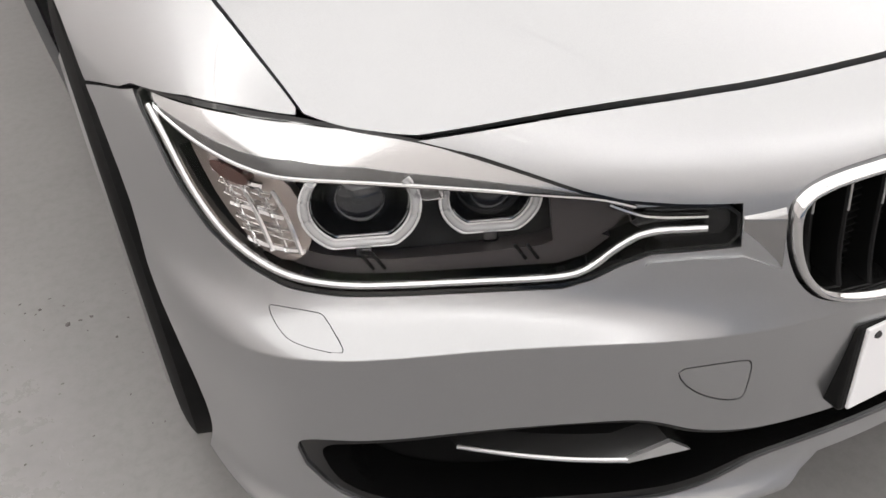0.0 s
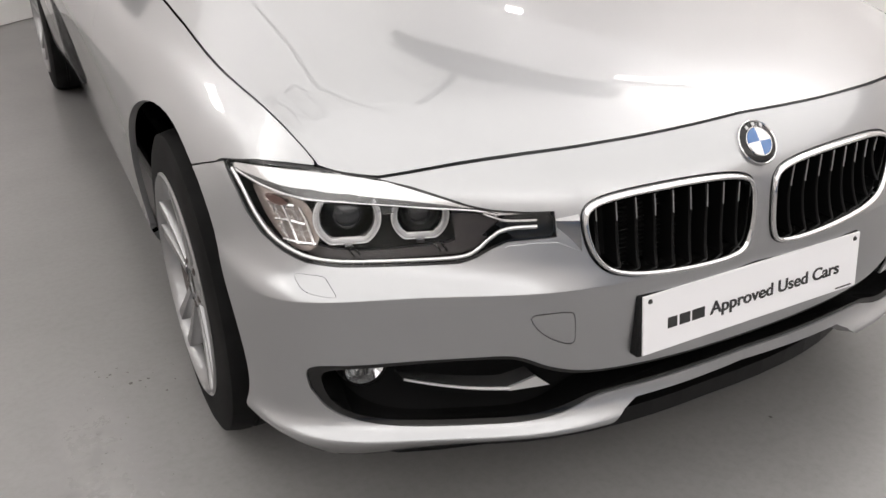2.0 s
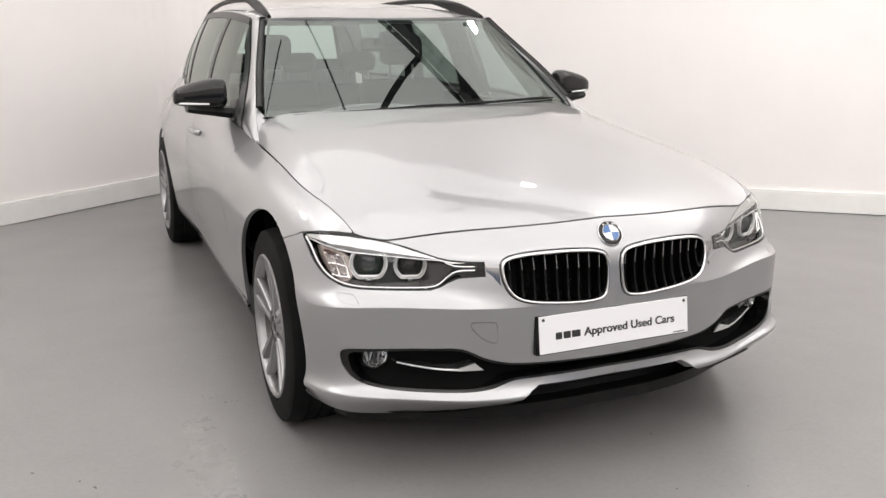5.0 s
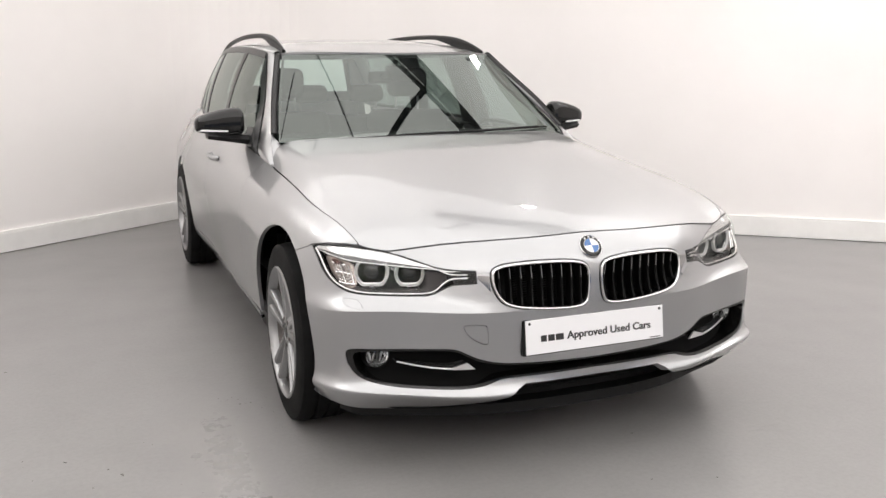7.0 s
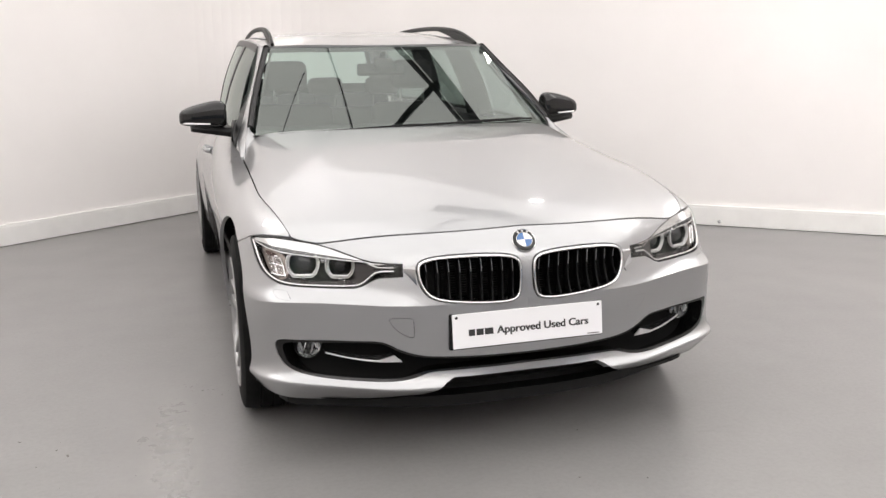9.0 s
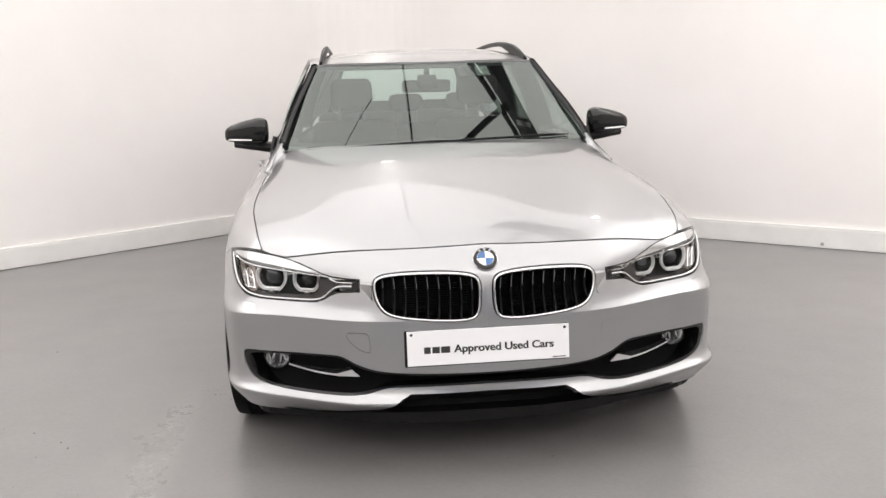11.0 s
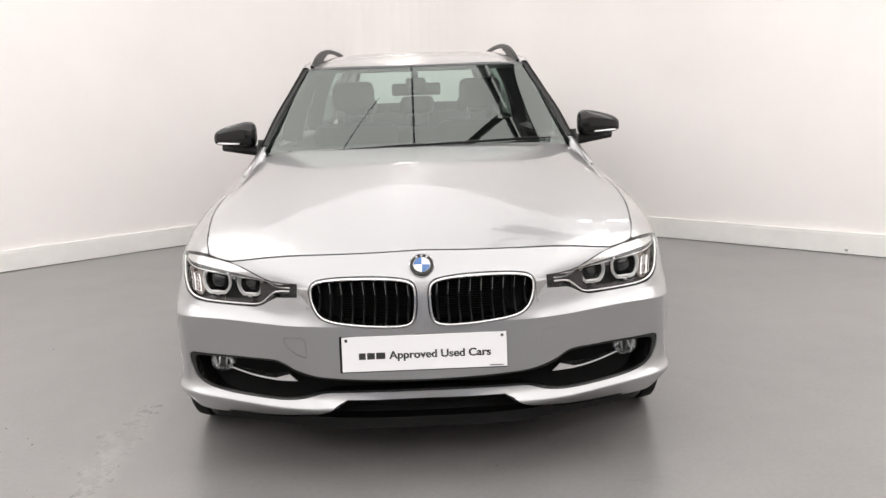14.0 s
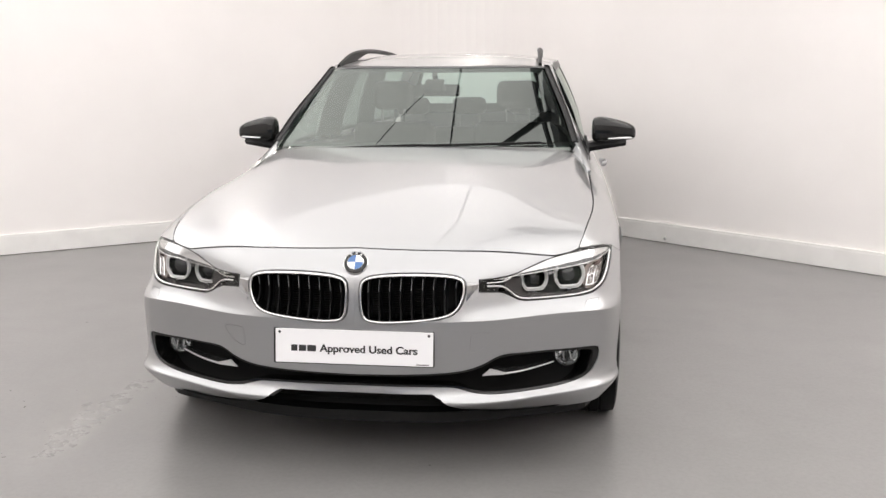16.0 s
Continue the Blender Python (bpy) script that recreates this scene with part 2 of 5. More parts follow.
inner = wall_line()
outer = wall_line(-0.2)
tagged(part("wall_back", prism(inner + outer[::-1], 0.0, CEIL), WALL), "white painted hall walls meeting in a rounded corner", "wall", kind="structure")
sk = wall_line(0.022)
tagged(part("baseboard", prism(sk + [p for p in wall_line(0.0005)][::-1], 0.005, 0.135), SKIRT), "white painted skirting board along the walls", "skirting", kind="structure")
cap_out = wall_line(0.019)
tagged(part("trim", prism(cap_out + wall_line(0.0005)[::-1], 0.1352, 0.152), SKIRT), "white chamfered top moulding of the skirting", "trim", kind="structure")
tagged(part("wall_left", box((-7.2, -7.0, 0), (-7.0, 0.735, CEIL)), WALL), "white painted side wall of the hall", "wall", kind="structure")
tagged(part("wall_right", box((7.0, -7.0, 0), (7.2, -0.268, CEIL)), WALL), "white painted side wall of the hall", "wall", kind="structure")
tagged(part("wall_front", box((-7.2, -7.2, 1.0), (7.2, -7.0, CEIL)), WALL), "white upper wall across the hall", "wall", kind="structure")
# unseen dark lower wall, added to darken and tint the bumper's reflections
tagged(part("wall_dado", box((-7.2, -7.2, 0), (7.2, -6.98, 0.9995)), DADO), "unseen blue-grey lower wall, added to darken and tint bumper reflections", "wall", kind="structure")
tagged(part("floor", box((-7.4, -7.4, -0.1), (7.4, 6.6, 0.0)), FLOOR), "grey painted concrete floor with scuffs and stains", "floor", kind="structure")
tagged(part("ceiling", box((-7.4, -7.4, CEIL), (7.4, 6.6, CEIL + 0.15)), CEILING), "white hall ceiling", "ceiling", kind="structure")

# ---- ceiling lamps and roof steel, seen in the car's gloss; rear lamps are added fill ----
GLOW = bpy.data.materials.new("lamp_diffuser")
GLOW.use_nodes = True
glow = GLOW.node_tree.nodes["Principled BSDF"]
glow.inputs["Emission Color"].default_value = (1.0, 0.97, 0.93, 1)
glow.inputs["Emission Strength"].default_value = 5.0


def ceiling_lamp(x, y, turn, power, half=0.62):
    root = tagged(new("ceiling_lamp"), "bright suspended strip lamp with a white housing, rear pair added as fill", "lamp", "ceiling lamps")
    root.matrix_basis = pose(x, y, CEIL - 0.40, 0, 0, turn)
    part("housing", box((-half, -0.09, 0.0), (half, 0.09, 0.06), 0.01), SKIRT, root)
    part("diffuser", box((-half + 0.04, -0.02, -0.014), (half - 0.04, 0.02, -0.001)), GLOW, root, "glowing white diffuser")
    # upward glow and light of each lamp are added to brighten the ceiling
    part("ceiling_fill", box((-half + 0.04, -0.06, 0.061), (half - 0.04, 0.06, 0.07)), GLOW, root, "glowing upper side, added to brighten the ceiling")
    for sx in (-half * 0.8, half * 0.8):
        part("hanger", tube([(sx, 0, 0.06), (sx, 0, 0.40)], 0.004, 6), STEEL, root, "thin steel hanger")
    for up in (0, 1):
        light = bpy.data.lights.new("lamp_light", "AREA")
        light.shape, light.size, light.size_y, light.energy, light.color = "RECTANGLE", 2 * half - 0.08, 0.12, power * 0.5, (1.0, 0.957, 0.928)
        ob = new("lamp_light", light)
        ob.parent, ob.location = root, (0, 0, 0.08 if up else -0.02)
        ob.rotation_euler = (math.pi if up else 0, 0, 0)
    return root


for lx, ly, turn, share in ((-3.0, 1.5, 36.3, 1.0), (3.2, 1.1, -39.8, 1.9)):
    ceiling_lamp(lx, ly, turn, LAMP_POWER * share, 1.7)
# rear pair: fill lamps added for the walls and the car's front
for lx in (-2.6, 2.6):
    ceiling_lamp(lx, -4.2, 0, REAR_FILL, 2.45)

# daylight comes through translucent roof sheets between the purlins
SHEET = bpy.data.materials.new("translucent_roof_sheet")
SHEET.use_nodes = True
sh = SHEET.node_tree.nodes["Principled BSDF"]
sh.inputs["Base Color"].default_value = (0.8, 0.8, 0.8, 1)
sh.inputs["Emission Color"].default_value = (1.0, 0.962, 0.945, 1)
sh.inputs["Emission Strength"].default_value = ROOF_GLOW
# back row is the same sheet, glow lowered to calm the bonnet's reflections
DIM_SHEET = SHEET.copy()
DIM_SHEET.name = "dim_roof_sheet"
DIM_SHEET.node_tree.nodes["Principled BSDF"].inputs["Emission Strength"].default_value = BACK_GLOW
for k in range(6):
    x0 = -6.27 + 2.07 * k
    for y0, y1, mat, label in ((-6.9, 2.296, SHEET, "bright translucent roof sheet between steel purlins"), (2.304, 5.9, DIM_SHEET, "translucent roof sheet between steel purlins, glow turned down")):
        tagged(part("rooflight", box((x0 + 0.004, y0, CEIL - 0.03), (x0 + 2.064, y1, CEIL - 0.004)), mat), label, "rooflight", "roof sheets")


FLOOD_GLOW = GLOW.copy()
FLOOD_GLOW.name = "flood_glass"
FLOOD_GLOW.node_tree.nodes["Principled BSDF"].inputs["Emission Strength"].default_value = 22.0


def flood_lamp(eye, target, power, k=1.0):
    """A floodlight on a bracket, high on the back walls."""
    flood = tagged(new("flood_lamp"), "small bright wall floodlight on a steel bracket, the left one added", "lamp", "wall floodlights")
    flood.matrix_basis = look(eye, target)
    part("housing", box((-0.19 * k, -0.10 * k, 0.004), (0.19 * k, 0.10 * k, 0.07), 0.015), STEEL, flood, "dark housing")
    part("diffuser", box((-0.17 * k, -0.08 * k, -0.004), (0.17 * k, 0.08 * k, 0.003)), FLOOD_GLOW, flood, "glowing white glass")
    part("bracket", tube([(0, 0, 0.06), (0, 0.05, 0.22), (0, 0.10, 0.42)], 0.014, 8), STEEL, flood, "steel bracket")
    fl = bpy.data.lights.new("flood_light", "AREA")
    fl.shape, fl.size, fl.size_y, fl.energy, fl.color = "RECTANGLE", 0.34 * k, 0.16 * k, power, (1.0, 0.97, 0.94)
    ob = new("flood_light", fl)
    ob.parent, ob.location = flood, (0, 0, -0.01)


flood_lamp((-0.12, 5.10, 2.62), (0.0, 1.6, 1.6), FLOOD_POWER, 0.7)
flood_lamp((1.76, 3.22, 3.00), (0.6, 1.2, 1.0), FLOOD_POWER, 0.35)
# left flood is added as a counterpart, to brighten the wall
flood_lamp((-2.35, 3.72, 3.00), (-0.8, 1.2, 1.0), FLOOD_POWER)


def bar(name, a, b, w, h, label, cat):
    a, b = Vector(a), Vector(b)
    d = b - a
    bm = box((-w / 2, 0, -h / 2), (w / 2, d.length, h / 2), 0.004)
    ang = math.atan2(-d.x, d.y)
    bmesh.ops.transform(bm, matrix=Matrix.Translation(a) @ Matrix.Rotation(ang, 4, "Z"), verts=bm.verts)
    return tagged(part(name, bm, STEEL), label, cat) if cat else part(name, bm, STEEL)


def girder(a, b):
    """A lattice girder under the ceiling: a deep chord, a thin chord and rungs between."""
    root = bar("roof_girder", (*a, CEIL - 0.16), (*b, CEIL - 0.16), 0.14, 0.20, "dark steel lattice girder under the ceiling", "beam")
    d = (Vector(b) - Vector(a)).normalized()
    n = Vector((-d.y, d.x)) if d.y > 0 else Vector((d.y, -d.x))
    n = n if n.x < 0 else -n
    c = bar("thin_chord", (*(Vector(a) + n * 0.19), CEIL - 0.16), (*(Vector(b) + n * 0.19), CEIL - 0.16), 0.05, 0.05, "", "")
    c.parent = root
    length = (Vector(b) - Vector(a)).length
    for k in range(int(length / 0.42)):
        p = Vector(a) + d * (0.2 + 0.42 * k)
        r = bar("rung", (*(p + n * 0.08), CEIL - 0.16), (*(p + n * 0.17), CEIL - 0.16), 0.03, 0.03, "", "")
        r.parent = root


girder((0.84, 3.36), (1.98, 1.98))
bar("roof_purlin", (-0.045, 5.6, CEIL - 0.06), (-0.045, -6.9, CEIL - 0.06), 0.020, 0.02, "thin dark steel purlin under the ceiling", "beam")
bar("roof_brace", (1.25, 2.97, CEIL - 0.12), (0.25, 2.08, CEIL - 0.12), 0.06, 0.06, "dark steel roof brace", "beam")
bar("roof_brace", (-0.42, 2.89, CEIL - 0.12), (-1.15, 2.24, CEIL - 0.12), 0.008, 0.015, "thin dark steel roof brace", "beam")
# ---- body surface: a tensor spline, u runs round the plan from the nose along the side, v from sill to shoulder ----
def cardinal(knots):
    """Natural cubic spline through the knots: returns a function that gives the weight of every knot at t."""
    k = np.asarray(knots, float)
    n = len(k)
    h = np.diff(k)
    A, B = np.zeros((n, n)), np.zeros((n, n))
    A[0, 0] = A[-1, -1] = 1
    for i in range(1, n - 1):
        A[i, i - 1], A[i, i], A[i, i + 1] = h[i - 1], 2 * (h[i - 1] + h[i]), h[i]
        B[i, i - 1], B[i, i], B[i, i + 1] = 6 / h[i - 1], -6 / h[i - 1] - 6 / h[i], 6 / h[i]
    M = np.linalg.solve(A, B)

    def weights(t):
        t = np.atleast_1d(np.asarray(t, float))
        i = np.clip(np.searchsorted(k, t, side="right") - 1, 0, n - 2)
        a, b, s = k[i + 1] - t, t - k[i], h[i]
        I = np.eye(n)
        return (((a ** 3 / (6 * s))[:, None] * M[i] + (b ** 3 / (6 * s))[:, None] * M[i + 1])
                + (a / s)[:, None] * (I[i] - M[i] * (s ** 2 / 6)[:, None]) + (b / s)[:, None] * (I[i + 1] - M[i + 1] * (s ** 2 / 6)[:, None]))
    return weights


def spline(xs, ys):
    w, y = cardinal(xs), np.asarray(ys, float)
    return lambda t: w(t) @ y


# plan of the car's flank at bumper height, from the nose's middle round the corner to the tail
PLAN = np.array([(-0.3, 0.018), (0.0, 0.0), (0.3, 0.018), (0.43, 0.052), (0.55, 0.103), (0.65, 0.141), (0.742, 0.178), (0.80, 0.221), (0.845, 0.300), (0.872, 0.40), (0.890, 0.52),
                 (0.902, 0.66), (0.9055, 0.85), (0.904, 1.3), (0.900, 2.1), (0.894, 3.0), (0.893, 3.6), (0.850, 4.2), (0.77, 4.5), (0.52, 4.60)])
plan_u = np.concatenate([[0], np.cumsum(np.hypot(*np.diff(PLAN, axis=0).T))])
plan_u -= plan_u[1]
plan_w = cardinal(plan_u)


def plan_at(u):
    """Place and outward normal of the plan curve."""
    p, q = plan_w(u) @ PLAN, plan_w(np.asarray(u) + 1e-3) @ PLAN
    d = q - p
    d /= np.linalg.norm(d, axis=1)[:, None]
    return p, np.stack([d[:, 1], -d[:, 0]], 1)


# stations of the flank's section: index of the plan point, heights, insets
ST = (1, 2, 4, 6, 8, 10, 12, 13, 14, 15, 16, 17, 18)
SZ = ((.215, .25, .31, .42, .528, .585, .655, .710, .752), (.215, .255, .302, .42, .528, .578, .648, .702, .746), (.205, .264, .296, .42, .534, .564, .626, .684, .740),
      (.205, .276, .308, .42, .539, .567, .628, .685, .735), (.205, .270, .308, .42, .528, .572, .645, .712, .772), (.21, .25, .31, .42, .53, .60, .68, .745, .799),
      (.22, .27, .34, .44, .55, .64, .72, .79, .840), (.22, .27, .34, .45, .57, .67, .745, .815, .872), (.22, .27, .34, .45, .57, .68, .76, .86, .945),
      (.22, .27, .34, .45, .57, .68, .77, .87, .955), (.24, .29, .36, .46, .58, .69, .78, .88, .965), (.26, .31, .38, .48, .60, .71, .80, .89, .97), (.28, .32, .39, .49, .61, .72, .81, .90, .97))
SD = ((.060, .024, .014, .018, .020, .024, .035, .064, .110), (.054, -.012, .006, .009, .008, .019, .034, .064, .108), (.034, -.029, -.008, .002, 0, .026, .047, .066, .103),
      (.034, -.029, -.008, .002, 0, .033, .063, .086, .118), (.036, -.010, 0, 0, 0, .022, .042, .066, .146), (.035, .012, .002, 0, 0, .004, .023, .060, .135),
      (.050, .025, .013, .004, .001, .004, .020, .060, .134), (.064, .038, .026, .017, .008, .003, .014, .050, .132), (.070, .048, .038, .025, .011, .001, .014, .054, .110),
      (.068, .046, .036, .023, .010, .003, .026, .075, .132), (.050, .020, .008, 0, 0, .012, .048, .105, .166), (.05, .03, .02, .01, .008, .022, .070, .128, .190), (.05, .03, .02, .01, .008, .022, .065, .115, .165))
sec_u, sec_smooth = cardinal(plan_u[list(ST)]), cardinal(np.linspace(0, 1, 9))
sec_low, sec_high = cardinal(np.linspace(0, 0.5, 5)), cardinal(np.linspace(0.5, 1, 5))
SZ, SD = np.array(SZ), np.array(SD)


def sec_v(v, u):
    """Weights of the section's knots: round the nose the section breaks in a crease at half height."""
    c = (np.clip((0.99 - np.abs(u)) / 0.24, 0, 1) * np.clip((0.88 - v) / 0.2, 0, 1))[:, None]
    lo, hi = sec_low(np.minimum(v, 0.5)), sec_high(np.maximum(v, 0.5))
    z = np.zeros((len(v), 4))
    sharp = np.where((v < 0.5)[:, None], np.concatenate([lo, z], 1), np.concatenate([z, hi], 1))
    return c * sharp + (1 - c) * sec_smooth(v)


def flank(u, v):
    """Points of the painted flank on the car's left (x > 0)."""
    u, v = np.atleast_1d(u).astype(float), np.atleast_1d(v).astype(float)
    wu, wv = sec_u(np.abs(u)), sec_v(v, u)
    d, z = np.sum((wu @ SD) * wv, 1), np.sum((wu @ SZ) * wv, 1)
    p, n = plan_at(np.abs(u))
    q = p - n * d[:, None]
    return np.stack([np.where(u < 0, -q[:, 0], q[:, 0]), q[:, 1], z], 1)

# ---- panels cut out of the body surface ----
VM = 0.55  # metres of v, about


def flank_normal(u, v):
    e = 1e-4
    p = flank(u, v)
    n = np.cross(flank(u + e, v) - p, flank(u, v + e) - p)
    return n / np.linalg.norm(n, axis=1)[:, None]


fine_u = np.linspace(0, 4.0, 800)
fine_p = plan_at(fine_u)[0]


def uv_of(points, axes):
    """Where points given by two coordinates ('xz': front view, 'yz': side view) lie on the flank."""
    pts = np.asarray(points, float)
    k = "xyz".index(axes[0])
    rows = slice(0, 480) if k == 0 else slice(60, 800)
    tab_x, tab_u = fine_p[rows, k], fine_u[rows]
    u = np.interp(pts[:, 0], tab_x, tab_u) if k else np.interp(pts[:, 0], np.maximum.accumulate(tab_x), tab_u)
    v = np.full(len(pts), 0.5)
    for _ in range(30):
        p = flank(u, v)
        e = 1e-4
        pu, pv = (flank(u + e, v) - p) / e, (flank(u, v + e) - p) / e
        r0, r1 = pts[:, 0] - p[:, k], pts[:, 1] - p[:, 2]
        det = pu[:, k] * pv[:, 2] - pv[:, k] * pu[:, 2]
        det = np.where(np.abs(det) < 1e-4, 1e-4, det)
        du, dv = (r0 * pv[:, 2] - pv[:, k] * r1) / det, (pu[:, k] * r1 - r0 * pu[:, 2]) / det
        u, v = u + np.clip(du, -0.08, 0.08), v + np.clip(dv, -0.12, 0.12)
    u = np.where(np.abs(u) < 2e-3, 0.0, u)
    return np.stack([u, np.clip(v, -0.02, 1.0)], 1)


def chaikin(pts, times=2, closed=True):
    p = np.asarray(pts, float)
    for _ in range(times):
        q = np.roll(p, -1, 0) if closed else p[1:]
        a = p if closed else p[:-1]
        mid = np.stack([0.75 * a + 0.25 * q, 0.25 * a + 0.75 * q], 1).reshape(-1, p.shape[1])
        p = mid if closed else np.concatenate([p[:1], mid, p[-1:]])
    return p


def resample(pts, step, closed=True):
    p = np.asarray(pts, float)
    q = np.concatenate([p, p[:1]]) if closed else p
    s = np.concatenate([[0], np.cumsum(np.linalg.norm(np.diff(q, axis=0), axis=1))])
    n = max(3, int(round(s[-1] / step)))
    t = np.linspace(0, s[-1], n + 1)[:-1 if closed else None]
    return np.stack([np.interp(t, s, q[:, k]) for k in range(p.shape[1])], 1)


def keep_corners(pts, step):
    """Cuts a polygon's edges into short ones without moving its corners."""
    p, out = np.asarray(pts, float), []
    for a, b in zip(p, np.roll(p, -1, 0)):
        n = max(1, int(np.ceil(np.linalg.norm(b - a) / step)))
        out += [a + (b - a) * k / n for k in range(n)]
    return np.array(out)


def within(poly, pts):
    x, y = pts[:, 0], pts[:, 1]
    hit = np.zeros(len(pts), bool)
    for (ax, ay), (bx, by) in zip(poly, np.roll(poly, -1, 0)):
        c = (ay > y) != (by > y)
        hit ^= c & (x < (bx - ax) * (y - ay) / (by - ay + 1e-15) + ax)
    return hit


def inset(poly, d):
    """Moves a closed outline inwards by d."""
    p = np.asarray(poly, float)
    area = np.sum(p[:, 0] * np.roll(p[:, 1], -1) - np.roll(p[:, 0], -1) * p[:, 1])
    t = np.roll(p, -1, 0) - np.roll(p, 1, 0)
    t /= np.linalg.norm(t, axis=1)[:, None] + 1e-12
    n = np.stack([-t[:, 1], t[:, 0]], 1) * np.sign(area)
    return p + n * d


def panel(name, outline, mat, parent, holes=(), step=0.014, lift=0.0, flange=0.014, side=1, both=False, label="", edge=0.009, crease=False):
    """A sheet of the body surface inside an outline in (u, v), with holes; its edges are folded inwards by flange.
    side -1 gives the car's right; both joins the two halves in the middle."""
    S = np.array([1.0, VM])
    loops = [keep_corners(np.asarray(o) * S, edge) for o in (outline, *holes)]
    lo, hi = loops[0].min(0), loops[0].max(0)
    gx, gy = np.meshgrid(np.arange(lo[0] + step / 2, hi[0], step), np.arange(lo[1] + step / 2, hi[1], step), indexing="ij")
    pts = np.stack([gx.ravel(), gy.ravel()], 1)
    if crease:
        run = np.arange(lo[0] + step / 4, hi[0], step / 2)
        pts = np.concatenate([pts[np.abs(pts[:, 1] - 0.5 * VM) > 0.007]] + [np.stack([run, np.full(len(run), 0.5 * VM + o)], 1) for o in (-0.0018, 0.0018)])
    ok = within(loops[0], pts)
    for h in loops[1:]:
        ok &= ~within(h, pts)
    pts = pts[ok]
    rim = np.concatenate(loops)
    near = np.ones(len(pts), bool)
    for i in range(0, len(pts), 2000):
        near[i:i + 2000] = np.min(np.hypot(pts[i:i + 2000, None, 0] - rim[None, :, 0], pts[i:i + 2000, None, 1] - rim[None, :, 1]), 1) > 0.55 * edge
    pts = pts[near]
    coords2, edges, base = [], [], 0
    for h in loops:
        edges += [(base + i, base + (i + 1) % len(h)) for i in range(len(h))]
        base += len(h)
    allp = np.concatenate([rim, pts])
    from mathutils import geometry
    vs, _, fs, *_ = geometry.delaunay_2d_cdt([Vector(p) for p in allp], edges, [], 0, 1e-7)
    P = np.array([(v.x, v.y) for v in vs])
    F = np.array([f[:3] for f in fs])
    mid = P[F].mean(1)
    ok = within(loops[0], mid)
    for h in loops[1:]:
        ok &= ~within(h, mid)
    F = F[ok]
    uv = P / S
    N = flank_normal(uv[:, 0], uv[:, 1])
    X = flank(uv[:, 0], uv[:, 1]) + N * lift
    X[np.abs(uv[:, 0]) < 1e-5, 0] = 0.0
    fn = np.cross(X[F[:, 1]] - X[F[:, 0]], X[F[:, 2]] - X[F[:, 0]])
    turn = np.sum(fn * N[F[:, 0]], 1) < 0
    F[turn] = F[turn][:, ::-1]
    verts, faces, norms = list(X), [tuple(f) for f in F], [N[i] for f in F for i in f]
    if flange:
        count = {}
        for a, b, c in F:
            for e in ((a, b), (b, c), (c, a)):
                k = (min(e), max(e))
                count[k] = None if k in count else e
        inner_of = {}
        for e in count.values():
            if e is None or (both and abs(uv[e[0], 0]) < 1e-5 and abs(uv[e[1], 0]) < 1e-5):
                continue
            ids = []
            for i in e:
                if i not in inner_of:
                    inner_of[i] = (len(verts), len(verts) + 1)
                    verts += [X[i], X[i] - N[i] * flange]
                ids.append(inner_of[i])
            (a0, a1), (b0, b1) = ids
            faces.append((b0, a0, a1, b1))
            norms += [np.zeros(3)] * 4
    V = np.array(verts)
    NN = np.array(norms)
    if both:
        k = len(V)
        V = np.concatenate([V, V * [-1, 1, 1]])
        extra, en, at = [], [], 0
        for f in faces:
            m = NN[at:at + len(f)][::-1] * [-1, 1, 1]
            extra.append(tuple(i + k for i in f[::-1]))
            en.append(m)
            at += len(f)
        faces = faces + extra
        NN = np.concatenate([NN, *en])
    elif side < 0:
        V = V * [-1, 1, 1]
        at, en, ff = 0, [], []
        for f in faces:
            en.append(NN[at:at + len(f)][::-1] * [-1, 1, 1])
            ff.append(f[::-1])
            at += len(f)
        faces, NN = ff, np.concatenate(en)
    return mesh_object(name, V, faces, mat, parent, label, NN.tolist())


def sheet(name, fn, na, nb, mat, parent, label="", side=1, rim=0.0):
    """A smooth sheet from a function of (a, b) in 0..1, folded down by rim at its borders."""
    A, B = np.meshgrid(np.linspace(0, 1, na), np.linspace(0, 1, nb), indexing="ij")
    X = fn(A.ravel(), B.ravel())
    e = 1e-4
    N = np.cross(fn(np.minimum(A.ravel() + e, 1 + e), B.ravel()) - X, fn(A.ravel(), B.ravel() + e) - X)
    N /= np.linalg.norm(N, axis=1)[:, None] + 1e-15
    if rim < 0:
        N, rim = -N, -rim
    X, N = X * [side, 1, 1], N * [side, 1, 1]
    idx = np.arange(na * nb).reshape(na, nb)
    F = [(idx[i, j], idx[i + 1, j], idx[i + 1, j + 1], idx[i, j + 1]) for i in range(na - 1) for j in range(nb - 1)]
    f0 = F[len(F) // 2]
    if np.dot(np.cross(X[f0[1]] - X[f0[0]], X[f0[2]] - X[f0[0]]), N[f0[0]]) < 0:
        F = [f[::-1] for f in F]
    norms = [N[i] for f in F for i in f]
    verts = list(X)
    if rim:
        loop = list(idx[:, 0]) + list(idx[-1, 1:]) + list(idx[-2::-1, -1]) + list(idx[0, -2:0:-1])
        k = len(verts)
        for i in loop:
            verts += [X[i], X[i] - N[i] * rim]
        n = len(loop)
        for j in range(n):
            a, b = k + 2 * j, k + 2 * ((j + 1) % n)
            F.append((a, b, b + 1, a + 1))
            norms += [np.zeros(3)] * 4
    return mesh_object(name, verts, F, mat, parent, label, norms)


# ---- the car ----
car = tagged(new("estate_car"), "silver estate car with black mirrors parked on the grey floor", "car")
WHEEL_F, WHEEL_R, HUB_Z, ARCH = 0.740, 3.585, 0.328, 0.372
